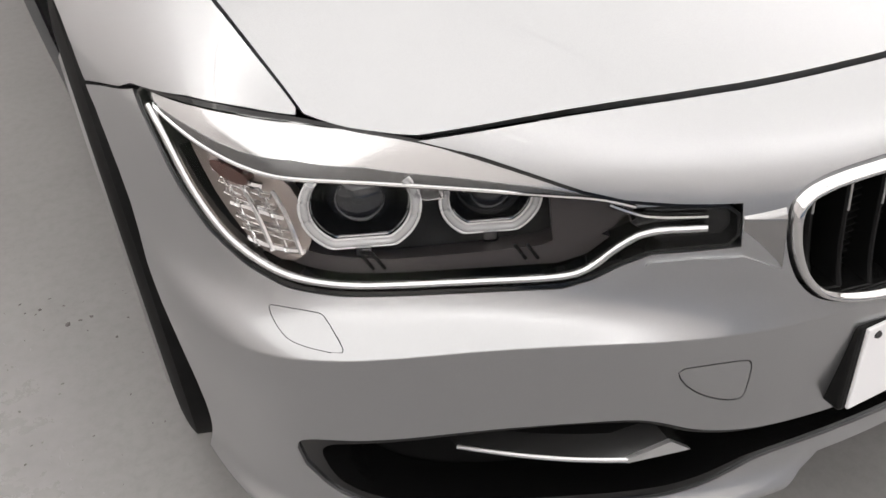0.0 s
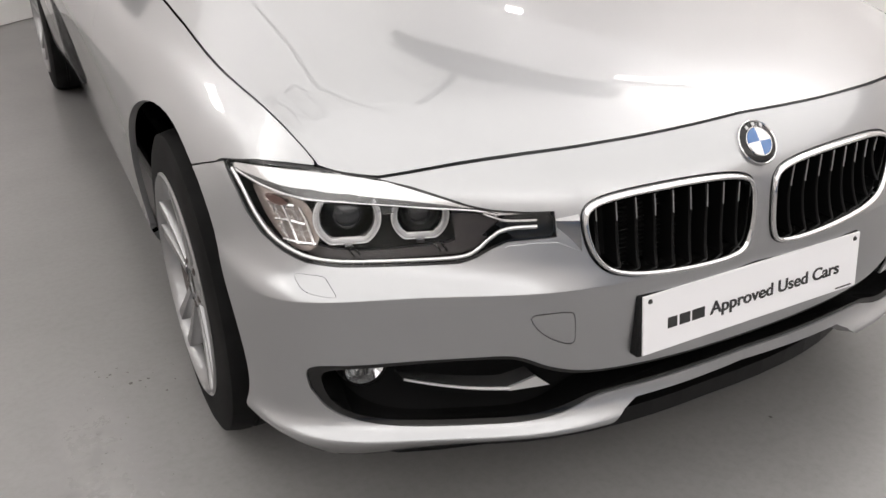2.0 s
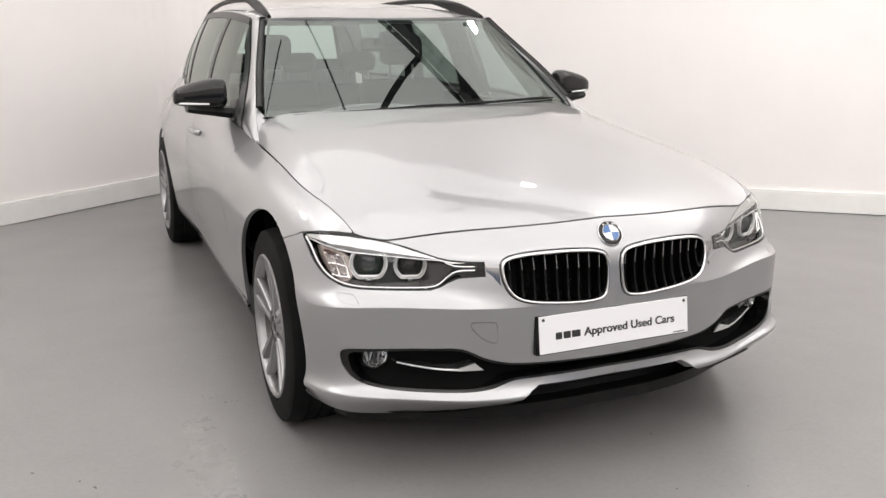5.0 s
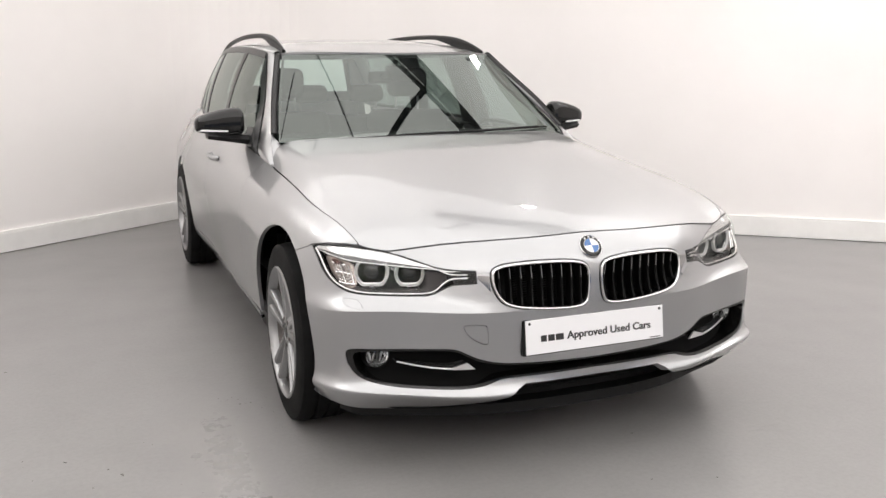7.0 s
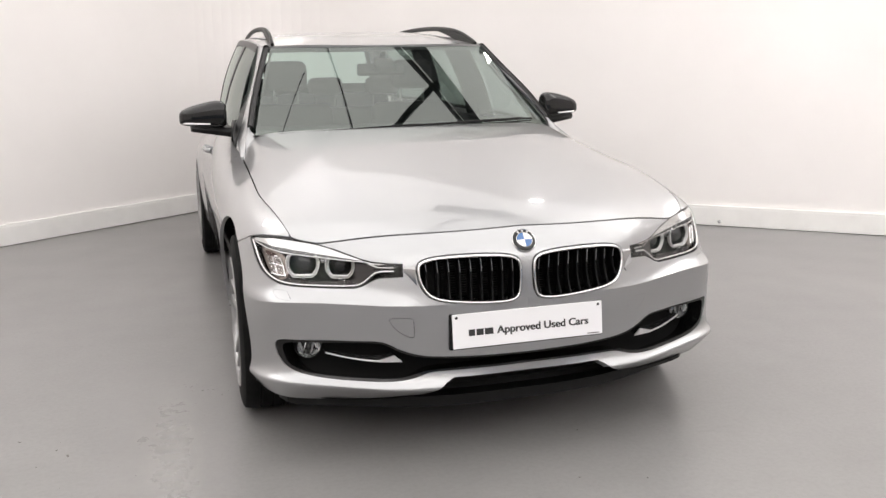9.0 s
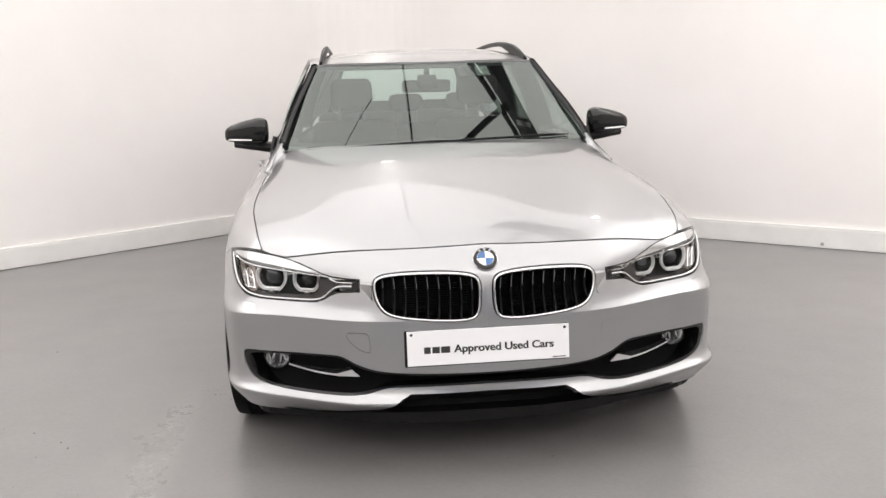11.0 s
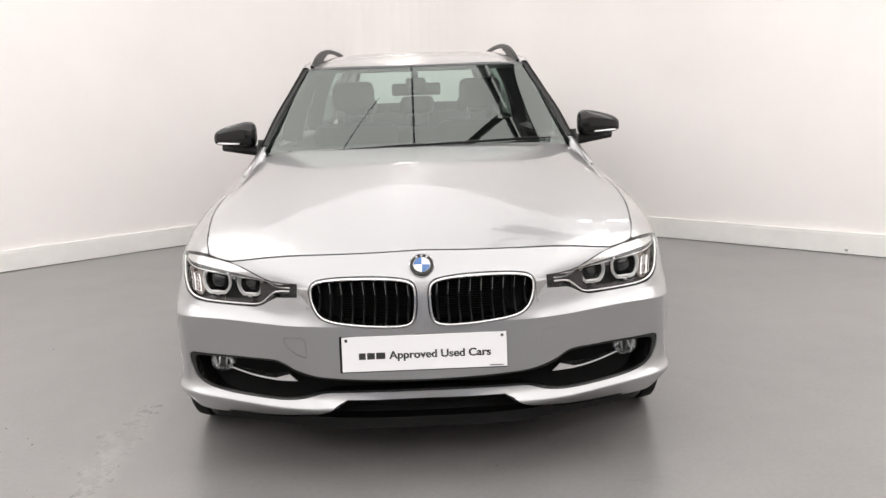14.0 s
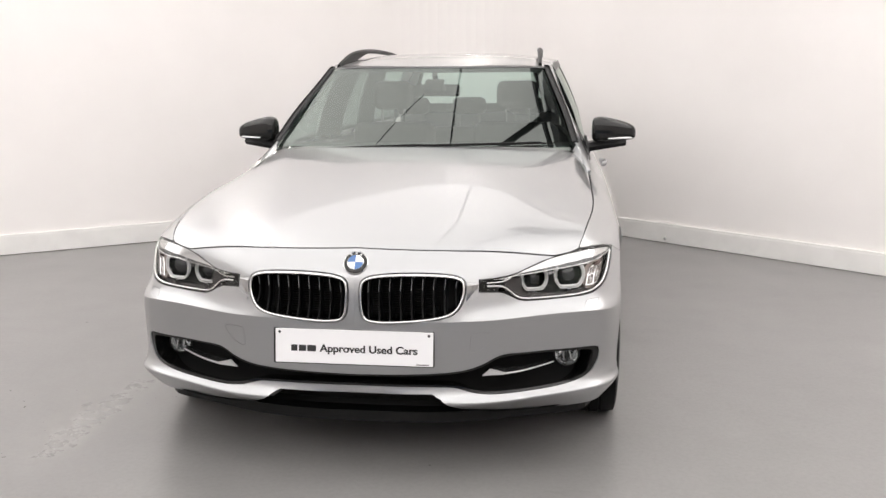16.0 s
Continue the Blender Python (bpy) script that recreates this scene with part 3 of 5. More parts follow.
ARCH_Y, ARCH_Z, ARCH_R = 0.716, 0.342, 0.386

# outlines in the front view (x, z) on the car's left half
LAMP_TOP = [(.8325, .716), (.796, .7265), (.757, .730), (.722, .727), (.692, .721), (.660, .714), (.627, .707), (.592, .695), (.556, .682), (.518, .668), (.488, .661), (.446, .658), (.398, .657)]
LAMP_LOW = [(.399, .616), (.438, .613), (.470, .610), (.495, .598), (.519, .584), (.544, .576), (.612, .575), (.680, .577), (.724, .579), (.766, .585), (.793, .598), (.813, .618), (.825, .647), (.831, .680)]
KIDNEY = [(.362, .640), (.354, .661), (.328, .674), (.270, .681), (.165, .683), (.080, .678), (.034, .668), (.017, .648), (.015, .600), (.020, .550), (.034, .525), (.070, .517), (.130, .518), (.220, .526),
          (.280, .534), (.322, .547), (.346, .572), (.359, .606)]
MOUTH_TOP = [(.792, .392), (.790, .407), (.775, .415), (.745, .416), (.620, .415), (.550, .413), (.482, .414), (.452, .404), (.416, .383), (.355, .364), (.283, .357), (.173, .352), (0.0, .348)]
MOUTH_LOW = [(0.0, .309), (.175, .310), (.285, .310), (.330, .308), (.360, .298), (.396, .288), (.459, .282), (.565, .285), (.655, .294), (.725, .308), (.768, .328), (.788, .366)]
MOUTH_TOP, MOUTH_LOW = [[tuple(p) for p in chaikin(q, 2, False)] for q in (MOUTH_TOP, MOUTH_LOW)]
LIP_LOW = [(0.0, .286), (.176, .288), (.253, .289), (.280, .275), (.308, .254), (.349, .232), (.468, .217), (.60, .207), (.75, .206)]
TOW = [(.452, .489), (.423, .491), (.384, .490), (.377, .480), (.375, .455), (.374, .430), (.380, .424), (.395, .427), (.423, .443), (.445, .467)]
WASHER = [(.787, .566), (.782, .570), (.749, .568), (.743, .564), (.738, .546), (.742, .542), (.775, .546), (.783, .550)]

kidney_uv = uv_of(KIDNEY, "xz")
tow_uv, washer_uv = uv_of(TOW, "xz"), uv_of(WASHER, "xz")


def arch_points(yc, zc, r, a0, a1, n, flatten=0.0):
    a = np.radians(np.linspace(a0, a1, n))
    r = r - flatten * np.clip((55 - np.degrees(a)) / 45, 0, 1)
    return np.stack([yc - r * np.cos(a), zc + r * np.sin(a)], 1)


# wheel arch: angle 0 points forwards, 90 up
arch_f = arch_points(ARCH_Y, ARCH_Z, ARCH_R, -22, 60, 18, 0.016)
seam = uv_of([(.452, .7015), (.486, .690)], "yz")
arch_uv = uv_of(arch_f, "yz")
n_top = int(np.argmin(np.abs(np.array(LAMP_TOP)[:, 0] - 0.600)))
corner_u = float(uv_of([(.722, .727)], "xz")[0, 0])

# bumper: hood line, inner end of the lamp, lower edge of the lamp, seam, arch, lower lip, mouth
def listed(a):
    return [tuple(map(float, p)) for p in a]


def move(a, du, dv):
    return [(u + du, v + dv) for u, v in listed(a)]


# the bonnet's edge on the body surface: it dips where it meets the lamp
u_dip = 0.690
bonnet_v = lambda u: np.interp(u, (0, .30, .45, .52, .57, .61, .65, .69, .735, .79, .84, .90, .95, 1.0, 1.05, 1.1, 1.15, 1.2, 1.3, 1.45, 1.6, 1.86, 1.95, 5), (.993, .991, .985, .978, .971, .964, .956, .947, .956, .959, .953, .961, .967, .973, .979, .985, .989, .992, .993, .990, .988, .993, 1, 1))


bumper_out = ([(u, float(bonnet_v(u)) - 0.008) for u in np.linspace(0, u_dip, 40)] + listed(uv_of(LAMP_TOP[n_top:], "xz")) + listed(uv_of(LAMP_LOW, "xz")) + listed(uv_of([(.8335, .7095)], "xz"))
              + move(seam, 0, -0.003) + move(arch_uv[::-1][:1], -0.002, -0.003) + listed(arch_uv[::-1][1:]) + listed(uv_of([(.845, .212)], "xz")) + listed(uv_of(LIP_LOW, "xz")[::-1]) + listed(uv_of(MOUTH_LOW, "xz")) + listed(uv_of(MOUTH_TOP, "xz")))
tow_s, washer_s, kidney_s = chaikin(tow_uv, 1), chaikin(washer_uv, 1), chaikin(kidney_uv, 2)
bumper = panel("front_bumper", bumper_out, PAINT, car, [kidney_s, tow_s, washer_s], 0.010, flange=0.03, both=True, label="silver painted front bumper", crease=True)
for side in (1, -1):
    S = np.array([1, VM])
    panel("tow_cover", inset(tow_s * S, 0.0012) / S, PAINT, bumper, side=side, flange=0.01, label="silver tow-eye cover") if side < 0 else panel("bumper_infill", inset(tow_s * S, 0.0002) / S, PAINT, bumper, side=side, flange=0.0)
    panel("washer_cover", inset(washer_s * S, 0.0010) / S, PAINT, bumper, side=side, flange=0.01, label="silver headlamp-washer cover")

# front wings, doors, sills and rear quarters
Y_DOOR, Y_REAR, Y_END = 1.40, 2.47, 3.32


def side_line(pts):
    return listed(uv_of(pts, "yz"))


def top_run(y0, y1, n=30):
    u0, u1 = [float(uv_of([(y, 0.75)], "yz")[0, 0]) for y in (y0, y1)]
    return [(u, 1.0) for u in np.linspace(u0, u1, n)]


SILL = 0.305
arch_back = arch_points(ARCH_Y, ARCH_Z, ARCH_R, 61, 184, 22)
wing_out = (listed(uv_of([(.8335, .7125)], "xz")) + listed(uv_of(LAMP_TOP[1:4], "xz")) + [(corner_u + 0.004, float(bonnet_v(corner_u)))]
            + [(u, float(bonnet_v(u))) for u in np.linspace(corner_u + 0.02, float(uv_of([(Y_DOOR, 0.75)], "yz")[0, 0]), 40)]
            + side_line([(Y_DOOR, z) for z in np.linspace(.86, SILL, 12)]) + side_line(arch_back[::-1]) + move(arch_uv[-1:], 0.0, 0.002) + move(seam[::-1], 0, 0.002))
rear_arch = arch_points(WHEEL_R, HUB_Z + 0.004, ARCH, -4, 184, 30)
cut = rear_arch[rear_arch[:, 0] < Y_END]
door_r_low = [tuple(p) for p in rear_arch if p[0] < Y_END and p[1] > SILL]
for side in (1, -1):
    panel("front_wing", wing_out, PAINT, car, step=0.02, flange=0.014, side=side, label="silver front wing")
    g = 0.0025
    door = panel("front_door", top_run(Y_DOOR + g, Y_REAR - g) + side_line([(Y_REAR - g, z) for z in np.linspace(.90, SILL, 10)]) + side_line([(y, SILL) for y in np.linspace(Y_REAR - 0.1, Y_DOOR + 0.1, 8)])
                 + side_line([(Y_DOOR + g, z) for z in np.linspace(SILL, .86, 10)]), PAINT, car, step=0.04, side=side, label="silver front door", edge=0.02)
    door2 = panel("rear_door", top_run(Y_REAR + g, Y_END - g) + side_line([(Y_END - g, z) for z in np.linspace(.90, 0.62, 6)]) + side_line(door_r_low[::-1]) + side_line([(y, SILL) for y in np.linspace(3.15, Y_REAR + 0.05, 6)])
                  + side_line([(Y_REAR + g, z) for z in np.linspace(SILL, .90, 10)]), PAINT, car, step=0.04, side=side, label="silver rear door", edge=0.02)
    panel("rear_quarter", top_run(Y_END + g, 4.35) + side_line([(4.40, z) for z in np.linspace(.92, .32, 8)]) + side_line([tuple(p) for p in rear_arch[::-1] if p[0] > Y_END and (p[1] > .33)])
          + side_line([(Y_END + g, z) for z in np.linspace(.64, .90, 6)]), PAINT, car, step=0.04, side=side, label="silver rear quarter", edge=0.02)
    panel("sill", side_line([(y, SILL - 0.004) for y in np.linspace(1.16, 3.2, 30)]) + side_line([(y, 0.225) for y in np.linspace(3.2, 1.16, 30)]), PAINT, car, step=0.03, side=side, label="silver sill", edge=0.02)
    for handle_y, d in ((2.25, door),):
        p = flank(*uv_of([(handle_y, 0.825)], "yz")[0])[0]
        bm = tube([(side * (p[0] + o), handle_y + t, 0.825 + z) for t, o, z in ((-.10, .002, 0), (-.085, .022, .002), (-.03, .030, .004), (.04, .030, .004), (.085, .022, .002), (.10, .002, 0))], 0.011, 10, squash=(0.8, 1.2))
        part("handle", bm, PAINT, d, "silver door handle", True)

# ---- bonnet ----
u_hood_end = float(uv_of([(1.29, 0.80)], "yz")[0, 0])
edge_u = np.linspace(0, corner_u, 160)
edge_p = flank(edge_u, bonnet_v(edge_u))
crown = spline((0, .30, .52, .60, .68, .85, 1.0), (0, .055, .19, .255, .375, .70, 1.0))
crown_rear = spline((0, .30, .55, .72, .86, .94, 1.0), (0, .02, .06, .11, .22, .48, 1.0))
mid_z = spline((0, .08, .2, .4, .6, .8, 1.0), (.7495, .780, .816, .868, .914, .953, .982))


def bonnet_at(a, b):
    bb, ac = np.clip(b, 0, 1), np.clip(a, 0, 1.001)
    cu = corner_u + bb * (u_hood_end - corner_u)
    c1, c0 = flank(cu, bonnet_v(cu)), edge_p[-1]
    ex = np.clip(a, 0, 1) * c0[0]
    ey, ez = np.interp(ex, edge_p[:, 0], edge_p[:, 1]), np.interp(ex, edge_p[:, 0], edge_p[:, 2])
    k = 1 - np.exp(-bb / 0.13)
    w = (ey - edge_p[0, 1]) / (c0[1] - edge_p[0, 1]) * (1 - k) + ac ** 2.2 * k
    y0, z0 = edge_p[0, 1] + b * (1.345 - edge_p[0, 1]), mid_z(b)
    shape = crown(ac) + (crown_rear(ac) - crown(ac)) * bb ** 2.5
    z = z0 + (c1[:, 2] - z0) * shape + (1 - k) * (ez - (edge_p[0, 2] + (c0[2] - edge_p[0, 2]) * crown(ac)))
    y = y0 + (c1[:, 1] - y0) * w + 0.225 * bb ** 4 * ac ** 2 * (1 - ac ** 18)
    return np.stack([a * c1[:, 0], y, z], 1)


def bonnet_full(a, b):
    s = 2 * a - 1
    p = bonnet_at(np.abs(s), b)
    p[:, 0] *= np.sign(s)
    return p


bonnet = sheet("bonnet", lambda a, b: bonnet_full(0.003 + 0.994 * a, 0.002 + b * 0.996), 141, 91, PAINT, car, "silver bonnet with sculpted creases", rim=0.012)

# ---- cabin: screen, pillars, roof, side glass ----
LOW_MID, LOW_END, TOP_MID, TOP_END = (1.350, .976), (.712, 1.503, .966), (1.962, 1.338), (.548, 2.035, 1.330)


def screen_at(a, b):
    s = 2 * a - 1
    low = np.stack([s * LOW_END[0], LOW_MID[0] + (LOW_END[1] - LOW_MID[0]) * np.abs(s) ** 2.2, LOW_MID[1] + (LOW_END[2] - LOW_MID[1]) * s ** 2], 1)
    top = np.stack([s * TOP_END[0], TOP_MID[0] + (TOP_END[1] - TOP_MID[0]) * s ** 2, TOP_MID[1] + (TOP_END[2] - TOP_MID[1]) * s ** 2], 1)
    p = low + (top - low) * b[:, None]
    p[:, 2] += 0.004 * 4 * b * (1 - b) * (1 - 0.5 * s ** 2)
    return p


sheet("windscreen", screen_at, 41, 25, GLASS, car, "tinted windscreen with hall reflections", rim=0.004)


def screen_band(a0, a1, b0, b1):
    return lambda a, b: screen_at(a0 + (a1 - a0) * a, b0 + (b1 - b0) * b) - np.array([0, 0.0, 0.006])


for lo, hi in (((0, 0), (1, 0.045)), ((0, 0.955), (1, 1)), ((0, 0.045), (0.010, 0.955)), ((0.990, 0.045), (1, 0.955))):
    sheet("screen_border", screen_band(lo[0], hi[0], lo[1], hi[1]), 21, 9, TRIM, car, "black printed screen border")
sheet("cowl", lambda a, b: screen_at(a, np.zeros(len(a))) + np.stack([np.zeros(len(a)), -0.045 + 0.11 * b, -0.012 - 0.02 * b], 1), 41, 5, TRIM, car, "black cowl under the screen")

PIL_IN = spline((0, .10, .2, .36, .7, 1.0), [(.766, 1.295, .876), (.742, 1.445, .940), (.724, 1.522, .983), (.694, 1.638, 1.064), (.629, 1.865, 1.205), (.568, 2.062, 1.330)])
PIL_OUT = spline((0, .10, .2, .36, .7, 1.0), [(.7725, 1.30, .8725), (.779, 1.53, .898), (.758, 1.645, .938), (.703, 1.785, 1.055), (.638, 2.00, 1.198), (.594, 2.155, 1.335)])
FRAME_OUT = spline((0, .14, .3, .66, 1.0), [(.785, 1.60, .903), (.763, 1.70, .972), (.712, 1.845, 1.062), (.651, 2.045, 1.187), (.606, 2.205, 1.312)])


def pillar_at(a, b):
    p = PIL_IN(a) + (PIL_OUT(a) - PIL_IN(a)) * b[:, None]
    out = 0.012 * np.sin(np.pi * np.clip(b, 0, 1))
    return p + np.stack([out, -0.4 * out, 0.5 * out], 1)


ROOF_X = spline((2.05, 2.5, 3.3, 4.3), (.572, .597, .582, .470))
ROOF_Z = spline((2.05, 2.3, 2.7, 3.3, 4.3), (1.335, 1.362, 1.382, 1.380, 1.325))
MID_Z = spline((1.955, 2.2, 2.5, 2.9, 3.5, 4.3), (1.341, 1.382, 1.412, 1.428, 1.424, 1.385))


def roof_at(a, b):
    s = 2 * a - 1
    y = 1.955 + 0.095 * s ** 2 * (1 - b) + b * (4.3 - 1.955)
    ye = np.clip(y, 2.05, 4.3)
    zc, ze = MID_Z(y), ROOF_Z(ye)
    return np.stack([s * ROOF_X(ye), y, zc - (zc - ze) * np.abs(s) ** 3.2], 1)


roof = sheet("roof", roof_at, 41, 61, PAINT, car, "silver roof", rim=0.01)


def belt(y):
    return flank(np.array([np.interp(t, belt_y, belt_u) for t in np.atleast_1d(y)]), np.ones(np.size(y)))


belt_u = np.linspace(float(uv_of([(1.3, .8)], "yz")[0, 0]), float(uv_of([(4.4, .8)], "yz")[0, 0]), 120)
belt_y = flank(belt_u, np.ones(120))[:, 1]


def side_glass(y0, y1, t0, t1, off=0.0, b0=0.0, b1=1.0):
    """Side glazing between belt places y0..y1 and roof places t0..t1."""
    def fn(a, b):
        lo = belt(y0 + (y1 - y0) * a) + np.array([-0.012, 0, -0.004])
        ty = t0 + (t1 - t0) * a
        hi = np.stack([ROOF_X(ty) + 0.012, ty, ROOF_Z(ty) - 0.004], 1)
        k = b0 + (b1 - b0) * b
        p = lo + (hi - lo) * k[:, None]
        p[:, 0] += 0.022 * 4 * k * (1 - k) + off
        return p
    return fn


for side in (1, -1):
    p = sheet("front_pillar", pillar_at, 40, 10, PAINT, car, "silver windscreen pillar", side=side, rim=-0.01)
    sheet("pillar_trim", lambda a, b: PIL_IN(0.19 + 0.81 * a) + np.stack([-0.022 + 0.008 * a + 0.023 * b, -0.006 + 0.0 * b, 0.006 + 0.004 * np.sin(np.pi * b)], 1), 40, 6, TRIM, p, "black trim strip beside the screen", side=side, rim=0.008)
    for y0, y1, t0, t1 in ((1.66, 2.45, 2.17, 2.50), (2.50, 3.34, 2.55, 3.26), (3.41, 4.22, 3.33, 4.02)):
        sheet("side_window", side_glass(y0, y1, t0, t1), 21, 13, SIDE_GLASS, car, "dark side window", side=side, rim=0.004)
    for y0, y1, t0, t1 in ((2.445, 2.505, 2.495, 2.555), (3.335, 3.415, 3.255, 3.335)):
        sheet("window_pillar", side_glass(y0, y1, t0, t1, 0.003), 5, 13, TRIM, car, "black pillar between side windows", side=side, rim=0.006)
    for y0, y1, t0, t1 in ((2.42, 2.64, 2.47, 2.67), (3.32, 3.43, 3.24, 3.35)):
        sheet("inner_pillar", side_glass(y0, y1, t0, t1, -0.010), 5, 13, DASH, car, "dark trim inside the window pillar", side=side, rim=0.075)
    sheet("window_frame", side_glass(1.66, 4.24, 2.17, 4.04, 0.004, 0.93, 1.0), 61, 5, TRIM, car, "black window frame", side=side, rim=0.006)
    sheet("window_seal", side_glass(1.60, 4.24, 2.12, 4.04, 0.004, 0.0, 0.05), 61, 5, TRIM, car, "black seal along the window sill", side=side, rim=0.006)
    sheet("window_corner", lambda a, b: PIL_OUT(0.11 + 0.89 * a) + (FRAME_OUT(a) - PIL_OUT(0.11 + 0.89 * a)) * (0.02 + b)[:, None] + np.array([0.004, 0, 0]), 30, 5, TRIM, car, "black front window edge", side=side, rim=-0.012)
    sheet("screen_corner", lambda a, b: screen_at(0.995 - 0.07 * a, np.full(len(a), 0.02)) * (1 - b)[:, None] + bonnet_at(0.90 - 0.13 * a, np.full(len(a), 0.995)) * b[:, None] - np.array([0, 0, 0.002]), 12, 8, GLASS, car, "glass corner at the foot of the screen", side=side)
    sheet("screen_corner", lambda a, b: PIL_IN(0.21 * a) + (bonnet_at(1.0 - 0.10 * a, np.full(len(a), 0.995)) - PIL_IN(0.21 * a)) * b[:, None] - np.array([0, 0, 0.003]), 16, 8, PAINT, car, "silver corner below the screen pillar", side=side)
    sheet("rear_pillar", side_glass(4.22, 4.40, 4.02, 4.25, 0.003), 8, 13, PAINT, car, "silver rear pillar", side=side, rim=0.01)
    sheet("rear_corner", lambda a, b: side_glass(4.22, 4.40, 4.02, 4.25, 0.003)(np.ones(len(a)), b) * (1 - a)[:, None] + np.stack([0.565 - 0.13 * b, 4.49 - 0.22 * b, 1.0 + 0.36 * b], 1) * a[:, None], 6, 9, PAINT, car, "silver rear corner pillar", side=side, rim=0.004)
    sheet("cant_rail", lambda a, b: np.stack([ROOF_X(2.08 + 2.2 * a) + 0.016 * b, 2.08 + 2.2 * a, ROOF_Z(2.08 + 2.2 * a) + 0.002 - 0.012 * b ** 2], 1), 50, 5, PAINT, car, "silver roof edge", side=side, rim=-0.008)
    rail_t = 0.5 - 0.5 * np.cos(np.linspace(0, np.pi, 60))

    def rail_at(t, lift=1.0):
        y = 2.06 + 2.1 * t
        x = 0.534 - 0.022 * min(1.0, t / 0.25) - 0.05 * max(0.0, t - 0.5)
        zc, ze = float(MID_Z(y)[0]), float(ROOF_Z(y)[0])
        z = zc - (zc - ze) * (x / float(ROOF_X(y)[0])) ** 3.2
        return (side * x, y, z + lift * (0.005 + 0.034 * (1 - max(0.0, 1 - min(t, 1 - t) / 0.20) ** 2.2)))

    roof_rail = part("roof_rail", tube([rail_at(t) for t in rail_t], [0.010 + 0.002 * min(1, min(t, 1 - t) / 0.1) for t in rail_t], 12, squash=(0.9, 1.1)), PLASTIC, car, "black roof rail", True)
    web, cols = bmesh.new(), []
    for t in np.linspace(0.0, 0.34, 30):
        p, q = rail_at(t), rail_at(t, 0.0)
        lift = min(1.0, max(0.0, (t - 0.08) / 0.26))
        low = q[2] - 0.01 + (p[2] - q[2] + 0.004) * lift * lift * (3 - 2 * lift)
        cols.append([web.verts.new((p[0] + dx, p[1], h)) for dx, h in ((-0.008, low), (-0.008, p[2]), (0.008, p[2]), (0.008, low))])
    for p, q in zip(cols, cols[1:]):
        for j in range(4):
            web.faces.new((p[j], p[(j + 1) % 4], q[(j + 1) % 4], q[j]))
    web.faces.new(cols[0])
    web.faces.new(cols[-1])
    part("rail_foot", web, PLASTIC, roof_rail, "black foot of the roof rail")

# tail: closes the car behind the cabin
sheet("tailgate", lambda a, b: np.stack([(2 * a - 1) * (0.72 - 0.10 * b), 4.56 - 0.10 * np.abs(2 * a - 1) ** 3 - 0.04 * b, 0.30 + 0.70 * b], 1), 21, 9, PAINT, car, "silver tailgate", rim=0.01)
sheet("rear_window", lambda a, b: np.stack([(2 * a - 1) * (0.56 - 0.13 * b), 4.50 - 0.22 * b - 0.06 * (2 * a - 1) ** 2, 1.0 + 0.36 * b], 1), 15, 9, BACK_GLASS, car, "tinted rear window", rim=0.004)
for a0, a1, b0, b1 in ((0, .05, 0, 1), (.95, 1, 0, 1), (.05, .95, 0, .2), (.05, .95, .86, 1)):
    sheet("rear_window_border", lambda a, b, q=(a0, a1, b0, b1): np.stack([(2 * (q[0] + (q[1] - q[0]) * a) - 1) * (0.58 - 0.13 * (q[2] + (q[3] - q[2]) * b)), 4.49 - 0.22 * (q[2] + (q[3] - q[2]) * b), 1.0 + 0.36 * (q[2] + (q[3] - q[2]) * b)], 1), 5, 5, TRIM, car, "black border of the rear window")

# under the skin: dark floor, engine bay, wheel housings
part("underbody", box((-0.63, 0.36, 0.15), (0.63, 4.3, 0.34), 0.02), PLASTIC, car, "black underbody")
# pan and tray are added low down to deepen the shade under the car
part("floor_pan", box((-0.77, 1.20, 0.165), (0.77, 3.17, 0.224), 0.015), PLASTIC, car, "black floor pan between the wheels, added to shade the floor")
tray_u = np.linspace(0, float(uv_of([(.845, .24)], "xz")[0, 0]), 14)
tray_p, tray_n = plan_at(tray_u)
tray = [tuple(q) for q in tray_p - tray_n * 0.085]
tray = [(x, y) for x, y in tray if x > 0.001]
part("undertray", prism([(-x, y) for x, y in tray[::-1]] + [(0.0, 0.085)] + tray + [(0.62, 0.36), (-0.62, 0.36)], 0.160, 0.196), PLASTIC, car, "black tray under the front bumper, added to shade the floor")
part("engine_bay", box((-0.50, 0.26, 0.30), (0.50, 1.25, 0.70), 0.03), DARK, car, "dark engine bay")
for side in (1, -1):
    for yc, zc, r in ((ARCH_Y, ARCH_Z, ARCH_R), (WHEEL_R, HUB_Z, ARCH)):
        prof = [(side * 0.50, 0.01), (side * 0.50, r + 0.012), (side * 0.79, r + 0.012), (side * 0.80, r + 0.001)]
        part("wheel_housing", lathe(prof, "x", (0, yc, zc), 40, -0.25, math.pi + 0.5), PLASTIC, car, "black wheel-arch liner", True)

# ---- headlamps ----
S2 = np.array([1.0, VM])
lamp_loop = chaikin(np.concatenate([uv_of(LAMP_TOP, "xz"), uv_of(LAMP_LOW, "xz")]), 1)


def shrink(loop, d):
    return inset(np.asarray(loop) * S2, d) / S2


